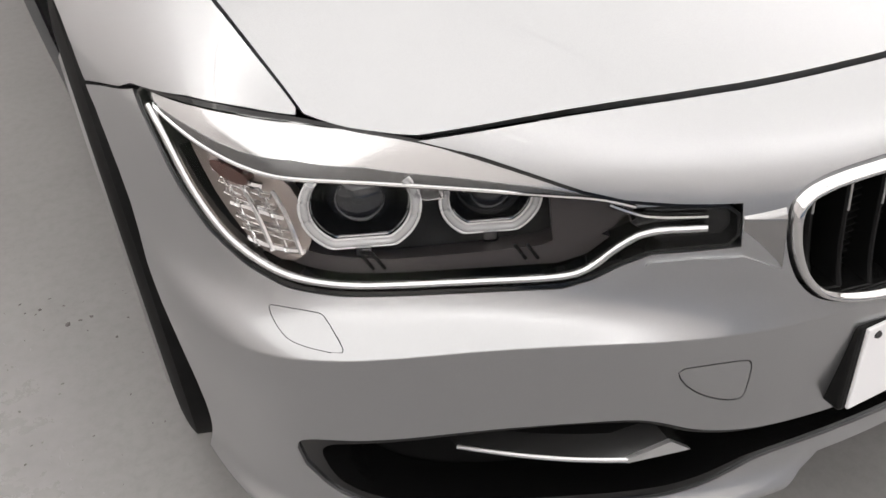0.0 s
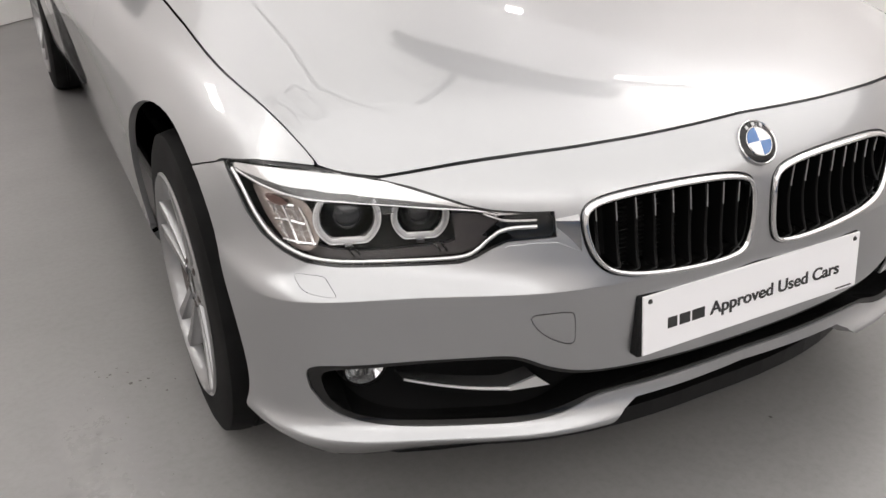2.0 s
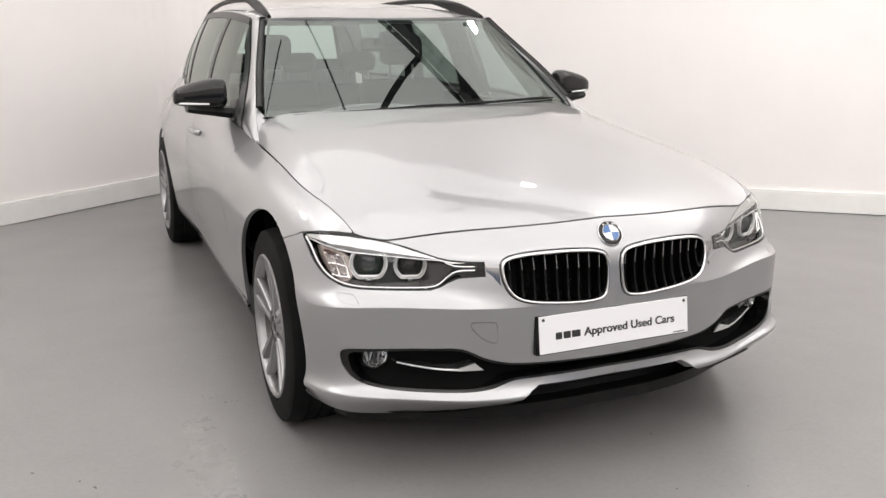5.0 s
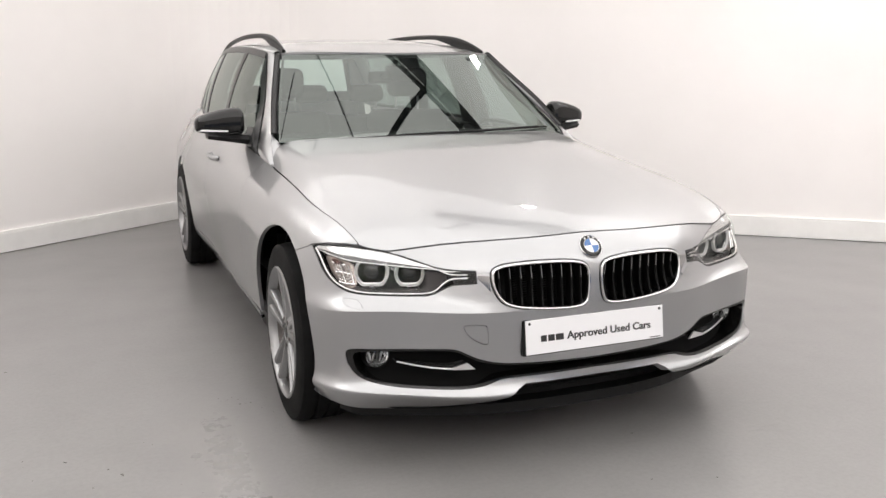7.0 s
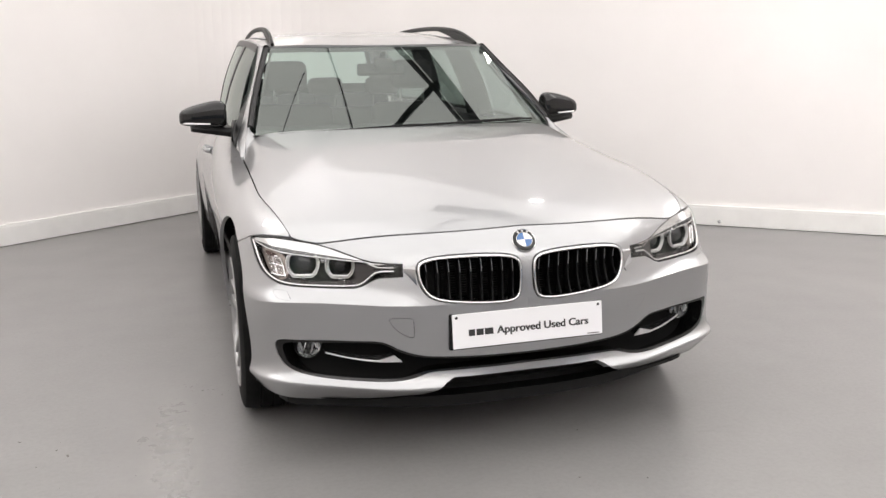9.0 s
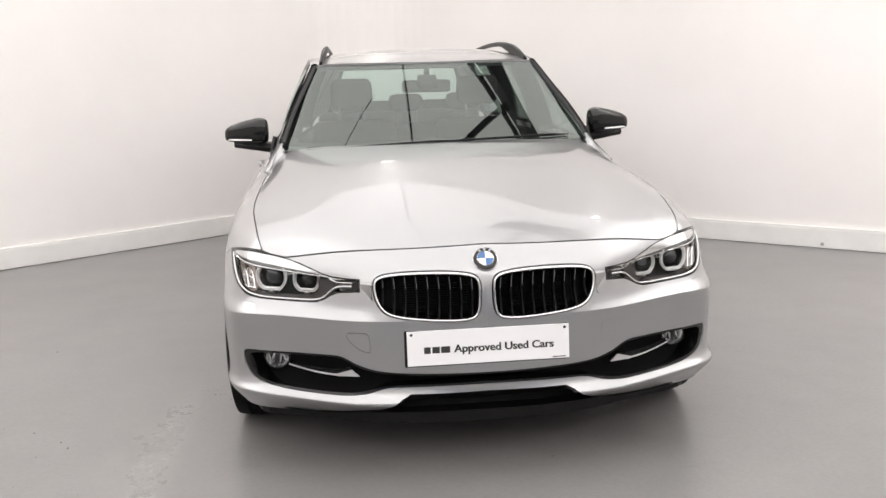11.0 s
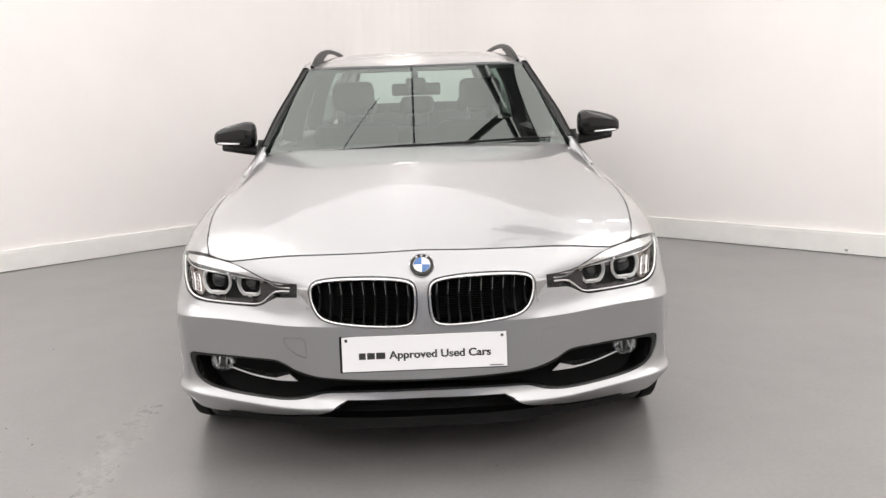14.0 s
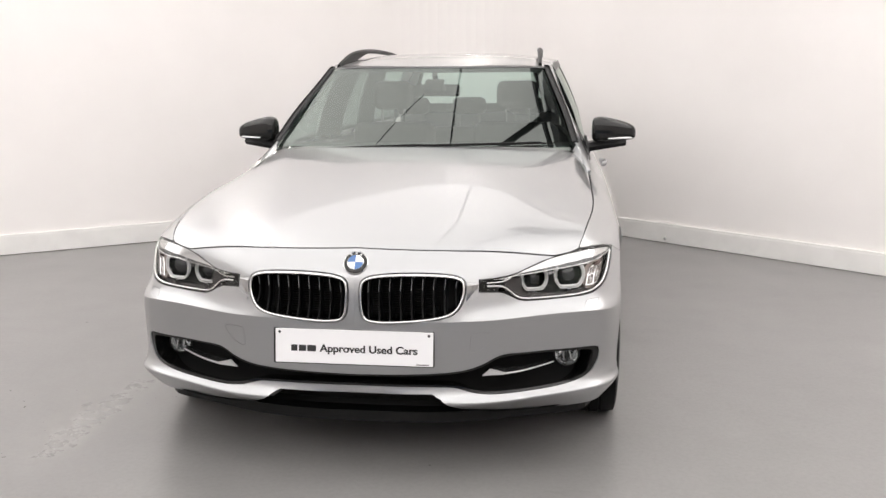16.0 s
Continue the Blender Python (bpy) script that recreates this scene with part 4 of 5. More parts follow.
def along(pts_xz, lift, side, n=60, smooth=2):
    """Points of a line in the front view laid on the body surface and moved out by lift."""
    q = chaikin(pts_xz, smooth, False)
    s = np.concatenate([[0], np.cumsum(np.linalg.norm(np.diff(q, axis=0), axis=1))])
    t = np.linspace(0, s[-1], n)
    q = np.stack([np.interp(t, s, q[:, k]) for k in (0, 1)], 1)
    uv = uv_of(q, "xz")
    p = flank(uv[:, 0], uv[:, 1]) + flank_normal(uv[:, 0], uv[:, 1]) * lift
    return [Vector((side * a, b, c)) for a, b, c in p]


def surf_y(x, z):
    uv = uv_of(np.stack([np.atleast_1d(x), np.atleast_1d(z)], 1), "xz")
    return flank(uv[:, 0], uv[:, 1])[:, 1]


BROW_LOW = [(.828, .704), (.807, .695), (.776, .687), (.737, .680), (.683, .673), (.619, .666), (.555, .661), (.505, .659)]


def ring_line(cx, cz, y, r, side, n=72, flat=0.84, top=1.0):
    pts = []
    for k in range(n):
        a = math.tau * k / n
        x, z = r * math.cos(a), r * math.sin(a)
        if z < -flat * r:
            z = -flat * r
        if -flat * r <= z < -0.45 * r:
            x = math.copysign(min(abs(x), r * (0.97 - 0.55 * (-z / r - 0.45))), x)
        if z > top:
            continue
        pts.append((a if a < math.pi / 2 else a - math.tau, (side * (cx + x), y, cz + z)))
    return [p for _, p in sorted(pts)]


def headlamp(side):
    root = panel("headlamp", shrink(lamp_loop, 0.004), DARK, car, lift=-0.066, flange=0.0, side=side, label="clear headlamp with twin ringed projectors and chrome trim")
    panel("gasket", shrink(lamp_loop, 0.0008), GLOSS_BLACK, root, [shrink(lamp_loop, 0.0045)], 0.004, -0.002, 0.066, side, edge=0.006, label="black lamp gasket")
    panel("lens", shrink(lamp_loop, 0.0042), LENS, root, lift=0.0, flange=0.0, side=side, label="clear polycarbonate lens")
    brow = uv_of([(x - (0.003 if i == 0 else 0), z - (0.0035 if i == 0 else 0.0045)) for i, (x, z) in enumerate(LAMP_TOP[:12])] + [(.478, .651)] + BROW_LOW[::-1], "xz")
    panel("brow", brow, BROW, root, lift=-0.009, flange=0.035, side=side, step=0.008, edge=0.005, label="bright silver brow")
    part("brow_edge", tube(along(BROW_LOW + [(.480, .652)], -0.008, side), 0.0022, 8), CHROME, root, "chrome edge of the brow", True)
    band = uv_of([(x, z + 0.0015) for x, z in BROW_LOW] + [(x, z + 0.0015 + 0.015 * (1 - abs(k - 3.0) / 4.6)) for k, (x, z) in reversed(list(enumerate(BROW_LOW)))][1:-1], "xz")
    panel("brow_band", band, BAND, root, lift=-0.0075, flange=0.003, side=side, step=0.008, edge=0.005, label="satin grey band along the brow")
    rim = [(x - (0.0050 if x > .80 else 0.0), z + (0.0080 if x < .80 else 0.003)) for x, z in LAMP_LOW[::-1]]
    rim = [(.8300, .7035)] + rim[:-4] + [(.494, .616), (.472, .631), (.426, .633)]
    part("lower_trim", tube(along(rim, -0.006, side, 90), 0.0042, 10), CHROME, root, "chrome strip along the lower edge", True)
    part("upper_prong", tube(along([(.500, .654), (.484, .647), (.470, .643), (.425, .644)], -0.007, side, 30), 0.0026, 8), CHROME, root, "chrome prong", True)
    low = uv_of([(x, z + 0.012) for x, z in LAMP_LOW[4:11]] + [(.79, .622), (.74, .606), (.68, .600), (.61, .600), (.555, .604), (.52, .62), (.50, .612)], "xz")
    panel("lower_bezel", low, LAMP_GREY, root, lift=-0.030, flange=0.03, side=side, step=0.01, edge=0.006, label="smoky grey bezel")
    for sx in (.690, .562):
        for dx in (0.0, 0.010):
            part("bezel_slot", tube(along([(sx + dx + .004, .606), (sx + dx - .004, .593)], -0.0285, side, 6, 0), 0.0018, 6), CUP, root, "small dark slot in the bezel")
    inner = uv_of([(.545, .650), (.515, .652), (.480, .640), (.500, .620), (.52, .607), (.545, .604)], "xz")
    panel("inner_bezel", inner, LAMP_GREY, root, lift=-0.028, flange=0.03, side=side, step=0.01, edge=0.006, label="smoky grey bezel")
    wing = uv_of([(.465, .655), (.402, .6545), (.402, .619), (.462, .616), (.485, .635)], "xz")
    panel("wing_bezel", wing, GLOSS_BLACK, root, lift=-0.012, flange=0.03, side=side, step=0.01, edge=0.006, label="gloss black inner wing")
    for cx, cz, y, r, top in ((.688, .644, .250, .050, .031), (.572, .634, .219, .043, .029)):
        face = Matrix.Translation((side * cx, y, cz)) @ Matrix.Rotation(side * radians(21), 4, "Z")

        def unit(name, bm, mat, label="", smooth=True):
            bmesh.ops.transform(bm, matrix=face, verts=bm.verts)
            return part(name, bm, mat, root, label, smooth)

        o = (0, 0, 0)
        unit("projector_cup", lathe([(0.062, 0.002), (0.058, r * 0.55), (0.016, r * 0.80), (0.002, r * 0.90)], "y", o, 36, math.pi - 0.55, math.pi + 1.1), CUP, "dark projector bowl")
        unit("projector_collar", lathe([(0.040, r * 0.64), (0.020, r * 0.68), (0.016, r * 0.64), (0.020, r * 0.60)], "y", o, 36), CUP, "dark collar")
        unit("projector_lens", lathe([(0.024 - 0.026 * math.cos(a), r * 0.62 * math.sin(a)) for a in np.linspace(0.0, math.pi / 2, 12)], "y", o, 32), BULB, "bluish glass projector lens")
        unit("bowl_back", lathe([(0.048, 0.0), (0.048, r * 0.62)], "y", o, 24), CUP)
        unit("light_ring", tube(ring_line(0, 0, 0.0, r, 1, top=top), 0.0038, 10), FROST, "clear angular light ring")
        # white lines put in the glints along the clear ring's two edges
        unit("ring_glint", tube(ring_line(0, 0, -0.002, r * 1.00 + 0.0040, 1, top=top), 0.0014, 6), RING_GLINT, "white line for the glint on the ring's outer edge")
        unit("ring_glint", tube(ring_line(0, 0, 0.002, r - 0.0036, 1, top=top), 0.0014, 6), RING_GLINT, "white line for the glint on the ring's inner edge")
        unit("ring_back", tube(ring_line(0, 0, 0.008, r, 1, top=top), 0.0034, 6), OPAL, "white back of the ring")
        unit("inner_ring", tube(ring_line(0, 0, 0.006, r * 0.90, 1, top=top), 0.0020, 8), CHROME, "thin chrome ring")
        tz = -0.84 * r
        unit("ring_tab", box((-0.008, -0.008, tz - 0.013), (0.008, 0.003, tz - 0.002), 0.003), CLEAR, "clear tab under the ring")
        unit("tab_core", box((-0.0065, -0.004, tz - 0.0115), (0.0065, 0.002, tz - 0.004), 0.0015), CHROME, "bright tab core")
    part("bridge", tube([(side * .642, .232, .656), (side * .632, .228, .652), (side * .618, .224, .652)], 0.005, 8), CLEAR, root, "clear bridge between the rings", True)
    turn = uv_of([(.823, .693), (.788, .686), (.750, .677), (.741, .645), (.744, .610), (.768, .598), (.795, .606), (.813, .634), (.822, .668)], "xz")
    panel("indicator_bowl", chaikin(turn, 1), BOWL, root, lift=-0.024, flange=0.02, side=side, step=0.008, edge=0.005, label="silvered indicator bowl")
    for k in range(7):
        z = .612 + 0.0095 * k
        w = 0.5 - abs(k - 3) * 0.04
        part("indicator_rib", tube(along([(.748 + 0.004 * k, z), (.775 + 0.003 * k, z + .004 * (k % 2)), (.795 + 0.002 * k, z + .002)], -0.018, side, 12), 0.0032, 6), CLEAR if k % 3 else REFLECTOR, root, "clear moulded rib", True)
    for k in range(4):
        part("indicator_flute", tube(along([(.752 + 0.012 * k, .610), (.756 + 0.013 * k, .645), (.764 + 0.012 * k, .668)], -0.015, side, 12), 0.0024, 6), CLEAR if k % 2 else REFLECTOR, root, "clear moulded rib", True)
    amber = uv_of([(.804, .684), (.790, .683), (.780, .676), (.782, .668), (.797, .668), (.806, .675)], "xz")
    panel("amber_reflector", chaikin(amber, 1), AMBER, root, lift=-0.012, flange=0.012, side=side, step=0.008, edge=0.005, label="amber side reflector")
    return root


for side in (1, -1):
    headlamp(side)

    def link_at(a, b):
        x = .3975 - .036 * a
        top, low = .6520 + .003 * a, .610 - .020 * a
        uv = uv_of(np.stack([x, top + (low - top) * b], 1), "xz")
        out = -0.006 + 0.008 * np.clip(b / 0.22, 0.0, 1.0) ** 0.6 - 0.004 * np.clip(b, 0, 1) + 0.002 * a
        return flank(uv[:, 0], uv[:, 1]) + flank_normal(uv[:, 0], uv[:, 1]) * out[:, None]

    sheet("chrome_wing", link_at, 9, 25, LINK, car, "chrome link between lamp and grille", side=side, rim=0.012)
    ledge = uv_of([(.362, .590), (.398, .6075), (.438, .6075), (.472, .6035), (.476, .600), (.468, .592), (.420, .584), (.368, .578)], "xz")
    panel("lamp_ledge", ledge, PAINT, bumper, lift=0.0035, flange=0.006, side=side, step=0.008, edge=0.005, label="raised silver ledge below the chrome link")

# ---- kidney grilles ----
KID = resample(chaikin(KIDNEY, 2), 0.006)


def kidney(side):
    q = inset(KID, 0.010)
    y = surf_y(q[:, 0], q[:, 1])
    back = [(side * a, b + 0.060, c) for a, b, c in zip(q[:, 0], y, q[:, 1])]
    cx, cz = q.mean(0)
    hub = (side * cx, float(surf_y(cx, cz)[0]) + 0.060, cz)
    n = len(back)
    root = mesh_object("grille", back + [hub], [(i, (i + 1) % n, n) for i in range(n)], FINS, car, "chrome-framed kidney grille with black slats")
    rings = []
    for d, lift in ((0.0030, -0.012), (0.0030, 0.003), (0.0042, 0.0070), (0.0070, 0.0088), (0.0102, 0.0068), (0.0120, 0.0010), (0.0128, -0.012), (0.0131, -0.065)):
        p = inset(KID, d)
        yy = surf_y(p[:, 0], p[:, 1]) - lift
        rings.append([(side * a, b, c) for a, b, c in zip(p[:, 0], yy, p[:, 1])])
    for name, a, b, mat, label in (("chrome_frame", 0, 7, CHROME, "polished chrome surround"), ("inner_wall", 6, 8, GLOSS_BLACK, "black inner wall")):
        rs = rings[a:b]
        mesh_object(name, [p for r in rs for p in r], [(i * n + k, i * n + (k + 1) % n, (i + 1) * n + (k + 1) % n, (i + 1) * n + k) for i in range(len(rs) - 1) for k in range(n)], mat, root, label)
    hole = inset(KID, 0.0131)
    for k in range(9):
        x = 0.048 + 0.0352 * k
        zs = []
        for (ax, az), (bx, bz) in zip(hole, np.roll(hole, -1, 0)):
            if (ax - x) * (bx - x) <= 0 and abs(ax - bx) > 1e-9:
                zs.append(az + (bz - az) * (x - ax) / (bx - ax))
        z0, z1 = min(zs), max(zs)
        zz = np.linspace(z0, z1, 9)
        yy = surf_y(np.full(9, x), zz)
        bm, rows = bmesh.new(), []
        for z, y in zip(zz, yy):
            t = (z - z0) / (z1 - z0)
            sw = -0.004 * math.sin(math.pi * t)
            f = y + 0.006 + 0.010 * math.sin(math.pi * t) ** 0.7
            rows.append([bm.verts.new((side * (x + dx + sw), yv, z)) for dx, yv in ((-0.0030, f + 0.002), (-0.0012, f), (0.0012, f), (0.0030, f + 0.002), (0.0040, f + 0.034), (-0.0040, f + 0.034))])
        for r, s in zip(rows, rows[1:]):
            for j in range(6):
                bm.faces.new((r[j], r[(j + 1) % 6], s[(j + 1) % 6], s[j]))
        slat = part("slat", bm, SLAT, root, "", True)
        # silver line on the slat's upper part puts in its highlight
        for lo, hi in ((0.66, 0.95),):
            za, zb = z0 + (z1 - z0) * lo, z0 + (z1 - z0) * hi
            pts = [(side * (x - 0.004 * math.sin(math.pi * (z - z0) / (z1 - z0))), float(surf_y(x, z)[0]) + 0.0052 + 0.010 * math.sin(math.pi * (z - z0) / (z1 - z0)) ** 0.7, z) for z in np.linspace(za, zb, 5)]
            part("slat_glint", tube(pts, 0.0011, 6), SATIN, slat, "thin silver line for the slat's highlight")
    fins = bmesh.new()
    for k in range(16):
        z = 0.545 + 0.0078 * k
        y = float(surf_y(0.15, z)[0]) + 0.050
        bmesh.ops.create_cube(fins, size=1, matrix=Matrix.LocRotScale((side * 0.165, y, z), None, (0.22, 0.008, 0.0022)))
    part("radiator_core", fins, FINS, root, "dark radiator fins")
    return root


for side in (1, -1):
    kidney(side)

# ---- number plate ----
PLATE_LOW, PLATE_TILT = Vector((0, 0.0, 0.3855)), math.degrees(math.atan2(0.0133, 0.110))
plate_m = Matrix.Translation(PLATE_LOW) @ Matrix.Rotation(-radians(PLATE_TILT), 4, "X")


def plate_part(name, bm, mat, parent, label="", smooth=False):
    bmesh.ops.transform(bm, matrix=plate_m, verts=bm.verts)
    return part(name, bm, mat, parent, label, smooth)


plate = plate_part("number_plate", box((-0.26, -0.0012, 0.0), (0.26, 0.0035, 0.111), 0.0015), PLATE, car, "white dealer plate with dark lettering")
plate_part("plate_bracket", box((-0.268, 0.0036, -0.004), (0.262, 0.050, 0.113), 0.004), PLASTIC, car, "black plate bracket")
for sx in (-0.246, 0.246):
    plate_part("screw", lathe([(-0.0034, 0.0), (-0.0034, 0.0036), (-0.0013, 0.0048)], "y", (sx, 0, 0.100), 16), INK, plate, "dark screw cap", True)
for x0, x1 in ((-0.207, -0.186), (-0.181, -0.157), (-0.153, -0.124)):
    plate_part("brand_bar", box((x0, -0.0016, 0.0385), (x1, -0.0011, 0.0590)), INK, plate, "dark bar")
plate_part("small_print", box((0.205, -0.0016, 0.0045), (0.247, -0.0011, 0.0075)), LAMP_GREY, plate, "faint small print")
words = bpy.data.curves.new("words", "FONT")
words.body, words.size, words.offset, words.extrude = "Approved Used Cars", 1.0, 0.020, 0.0
tmp = new("words", words)
bpy.context.view_layer.update()
wm = bpy.data.meshes.new_from_object(tmp.evaluated_get(bpy.context.evaluated_depsgraph_get()))
bpy.data.objects.remove(tmp)
bm = bmesh.new()
for _ in range(3):
    bm.from_mesh(wm)
xs = [v.co.x for v in bm.verts]
k, low_x, third = 0.321 / (max(xs) - min(xs)), min(xs), len(bm.verts) // 3
for i, v in enumerate(bm.verts):
    layer = i // third - 1
    v.co = Vector((-0.112 + (v.co.x - low_x + 0.016 * layer) * k, -0.0016 - 0.00015 * layer, 0.0385 + v.co.y * k * 0.92))
plate_part("lettering", bm, INK, plate, "dark words Approved Used Cars")

# ---- roundel ----
e_uv = np.array([[0.0, float(uv_of([(0.001, .7074)], "xz")[0, 1])]])
e_p, e_n = Vector(flank(0.0, e_uv[0, 1])[0]), Vector(flank_normal(np.array([0.0]), e_uv[:, 1])[0])
e_n.x = 0
e_n.normalize()
ex = Vector((1, 0, 0))
ez = ex.cross(e_n) * -1
em = Matrix(((ex.x, -e_n.x, ez.x, e_p.x), (ex.y, -e_n.y, ez.y, e_p.y), (ex.z, -e_n.z, ez.z, e_p.z), (0, 0, 0, 1)))
if ez.z < 0:
    em = em @ Matrix.Rotation(math.pi, 4, "Y")


def badge(name, bm, mat, parent, label="", smooth=True):
    bmesh.ops.transform(bm, matrix=em, verts=bm.verts)
    return part(name, bm, mat, parent, label, smooth)


emblem = badge("emblem", lathe([(-0.0065, 0.0), (-0.006, 0.020), (-0.0045, 0.034), (-0.001, 0.0385), (0.006, 0.0385)], "y", (0, 0, 0), 48), GLOSS_BLACK, car, "round blue and white emblem with a black ring")
badge("emblem_rim", lathe([(0.006, 0.0415), (-0.003, 0.0412), (-0.0045, 0.0395), (-0.003, 0.0375), (0.002, 0.037)], "y", (0, 0, 0), 48), CHROME, emblem, "chrome rim")
badge("emblem_ring", lathe([(-0.0066, 0.0255), (-0.0075, 0.0265), (-0.0066, 0.0275)], "y", (0, 0, 0), 48), CHROME, emblem, "thin chrome ring")
for q in range(4):
    badge("emblem_quarter", lathe([(-0.0085, 0.0), (-0.0080, 0.012), (-0.0070, 0.0255)], "y", (0, 0, 0), 10, q * math.pi / 2, math.pi / 2), BLUE if q % 2 else WHITE_ENAMEL, emblem, "enamel quarter")
for a in (60, 90, 120):
    bm = box((-0.0032, -0.0066, 0.029), (0.0032, -0.0052, 0.0355))
    bmesh.ops.transform(bm, matrix=Matrix.Rotation(radians(90 - a), 4, "Y"), verts=bm.verts)
    badge("emblem_bar", bm, SATIN, emblem, "small silver bar", False)

# ---- lower mouth: black backing, fog lamps, silver blades, black spoiler ----
mouth_out = listed(uv_of([(x, z + 0.012) for x, z in MOUTH_TOP[::-1]], "xz")) + listed(uv_of([(x, z - 0.014) for x, z in MOUTH_LOW[::-1]], "xz"))
mouth = panel("lower_grille", mouth_out, FINS, car, lift=-0.085, flange=0.0, both=True, step=0.02, label="black lower air intake")
inner_rim = [tuple(p) for p in chaikin([(0, .341), (.173, .345), (.25, .348), (.36, .356), (.42, .375), (.455, .396), (.485, .406), (.62, .406), (.74, .406), (.775, .400), (.770, .362), (.757, .335), (.72, .316), (.655, .303), (.565, .294), (.46, .291), (.40, .297), (.368, .306), (.333, .3155), (.175, .317), (0, .316)], 2, False)]
panel("mouth_surround", listed(uv_of(MOUTH_TOP[::-1], "xz")) + listed(uv_of(MOUTH_LOW[::-1], "xz")) + listed(uv_of(inner_rim[::-1], "xz")), GLOSS_BLACK, mouth, (), 0.01, -0.004, 0.075, both=True, edge=0.008, label="gloss black surround of the intake")
for side in (1, -1):
    edge_run = spline((0, .33, .66, 1.0), [(.640, .159, .3675), (.590, .130, .358), (.535, .100, .351), (.482, .0735, .349)])
    k = np.linspace(0, 1, 16)
    front = [tuple(p) for p in edge_run(k)]
    bm, rows = bmesh.new(), []
    for i, (x, y, z) in enumerate(front):
        h = 0.0030 + 0.0030 * k[i]
        rows.append([bm.verts.new((side * q[0], q[1], q[2])) for q in ((x, y, z - h / 2), (x, y - 0.001, z + h / 2), (x + 0.002, y + 0.030, z + 0.004 + 0.006 * k[i]), (x + 0.002, y + 0.036, z - 0.002))])
    rows.append([bm.verts.new((side * q[0], q[1], q[2])) for q in ((.412, .058, .3435), (.437, .0640, .3655), (.440, .094, .368), (.420, .096, .352))])
    for p, q in zip(rows, rows[1:]):
        for j in range(4):
            bm.faces.new((p[j], p[(j + 1) % 4], q[(j + 1) % 4], q[j]))
    bm.faces.new(rows[0])
    bm.faces.new(rows[-1])
    # one silver blade: dark grey paints its shaded top, brighter silver its lit edge
    blade = part("blade", bm, BAND, mouth, "silver blade across the intake, darkened for its shaded top", True)
    part("blade_lit_edge", tube([(side * x, y - 0.001, z) for x, y, z in front], [0.0022 + 0.0012 * q for q in k], 8), LIT_SILVER, blade, "silver leading edge, brightened as if lit", True)
    facet = bmesh.new()
    ends = [[facet.verts.new((side * x, y - o, z)) for x, y, z in ((.483, .0735, .3455), (.483, .0730, .3530), (.437, .0640, .3660), (.412, .0580, .3440))] for o in (0.003, -0.002)]
    for j in range(4):
        facet.faces.new((ends[0][j], ends[0][(j + 1) % 4], ends[1][(j + 1) % 4], ends[1][j]))
    facet.faces.new(ends[0])
    facet.faces.new(ends[1])
    part("blade_lit_tip", facet, LIT_SILVER, blade, "silver folded tip, brightened as if lit")
    y = 0.222
    fog = part("fog_lamp", lathe([(y + 0.03, 0.0), (y + 0.022, 0.018), (y + 0.010, 0.028), (y, 0.0375)], "y", (side * .683, 0, .373), 32), FOG_MIRROR, car, "round clear fog lamp", True)
    part("fog_bezel", lathe([(y + 0.002, 0.0372), (y - 0.003, 0.039), (y - 0.001, 0.042), (y + 0.03, 0.047)], "y", (side * .683, 0, .373), 32), PLASTIC, fog, "black fog-lamp bezel", True)
    part("fog_lens", lathe([(y - 0.008, 0.0), (y - 0.006, 0.02), (y - 0.001, 0.0372)], "y", (side * .683, 0, .373), 32), FOGGLASS, fog, "clear fog-lamp glass", True)
    part("fog_bulb", lathe([(y + 0.002, 0.0), (y + 0.004, 0.009), (y + 0.016, 0.011), (y + 0.028, 0.011)], "y", (side * .683, 0, .373), 20), BEZEL, fog, "bulb shield", True)
    for k, (dx, lean) in enumerate(((-0.024, 0.004), (-0.011, -0.003), (0.003, 0.002), (0.013, -0.004), (0.025, 0.003))):
        part("fog_flute", tube([(side * (.683 + dx - lean), y + 0.004, .350 + 0.3 * abs(dx)), (side * (.683 + dx), y + 0.002, .372), (side * (.683 + dx + 2 * lean), y + 0.003, .399 - 0.3 * abs(dx))], [0.0026, 0.0042, 0.0030], 7), (REFLECTOR, OPAL, BEZEL)[k % 3], fog, "moulded flute", True)
    part("duct_lip", tube(along([(.768, .345), (.760, .325), (.742, .310), (.728, .306)], -0.035, side, 16), [0.004 + 0.006 * math.sin(math.pi * i / 15) for i in range(16)], 8), GLOSS_BLACK, mouth, "gloss black duct lip", True)


def spoiler_at(a, b):
    s = 2 * a - 1
    x = s * (0.27 + 0.10 * b)
    y = np.interp(np.abs(x), fine_p[:300, 0], fine_p[:300, 1]) + 0.034 + 0.10 * b
    return np.stack([x, y, 0.296 - 0.075 * b], 1)


sheet("spoiler", spoiler_at, 41, 9, PLASTIC, car, "matt black lower spoiler", rim=0.02)
for side in (1, -1):
    def dam_at(a, b):
        u = 0.50 + a * 0.44
        p, n = plan_at(u)
        q = p - n * (0.050 + 0.16 * b)[:, None]
        return np.stack([q[:, 0], q[:, 1], 0.212 - 0.02 * np.sin(np.pi * np.clip(b * 1.5, 0, 1))], 1)
    sheet("air_dam", dam_at, 30, 6, PLASTIC, car, "black under-bumper air dam", side=side, rim=0.006)

# ---- wheels; the front ones are slightly steered ----
STEER = -1.0


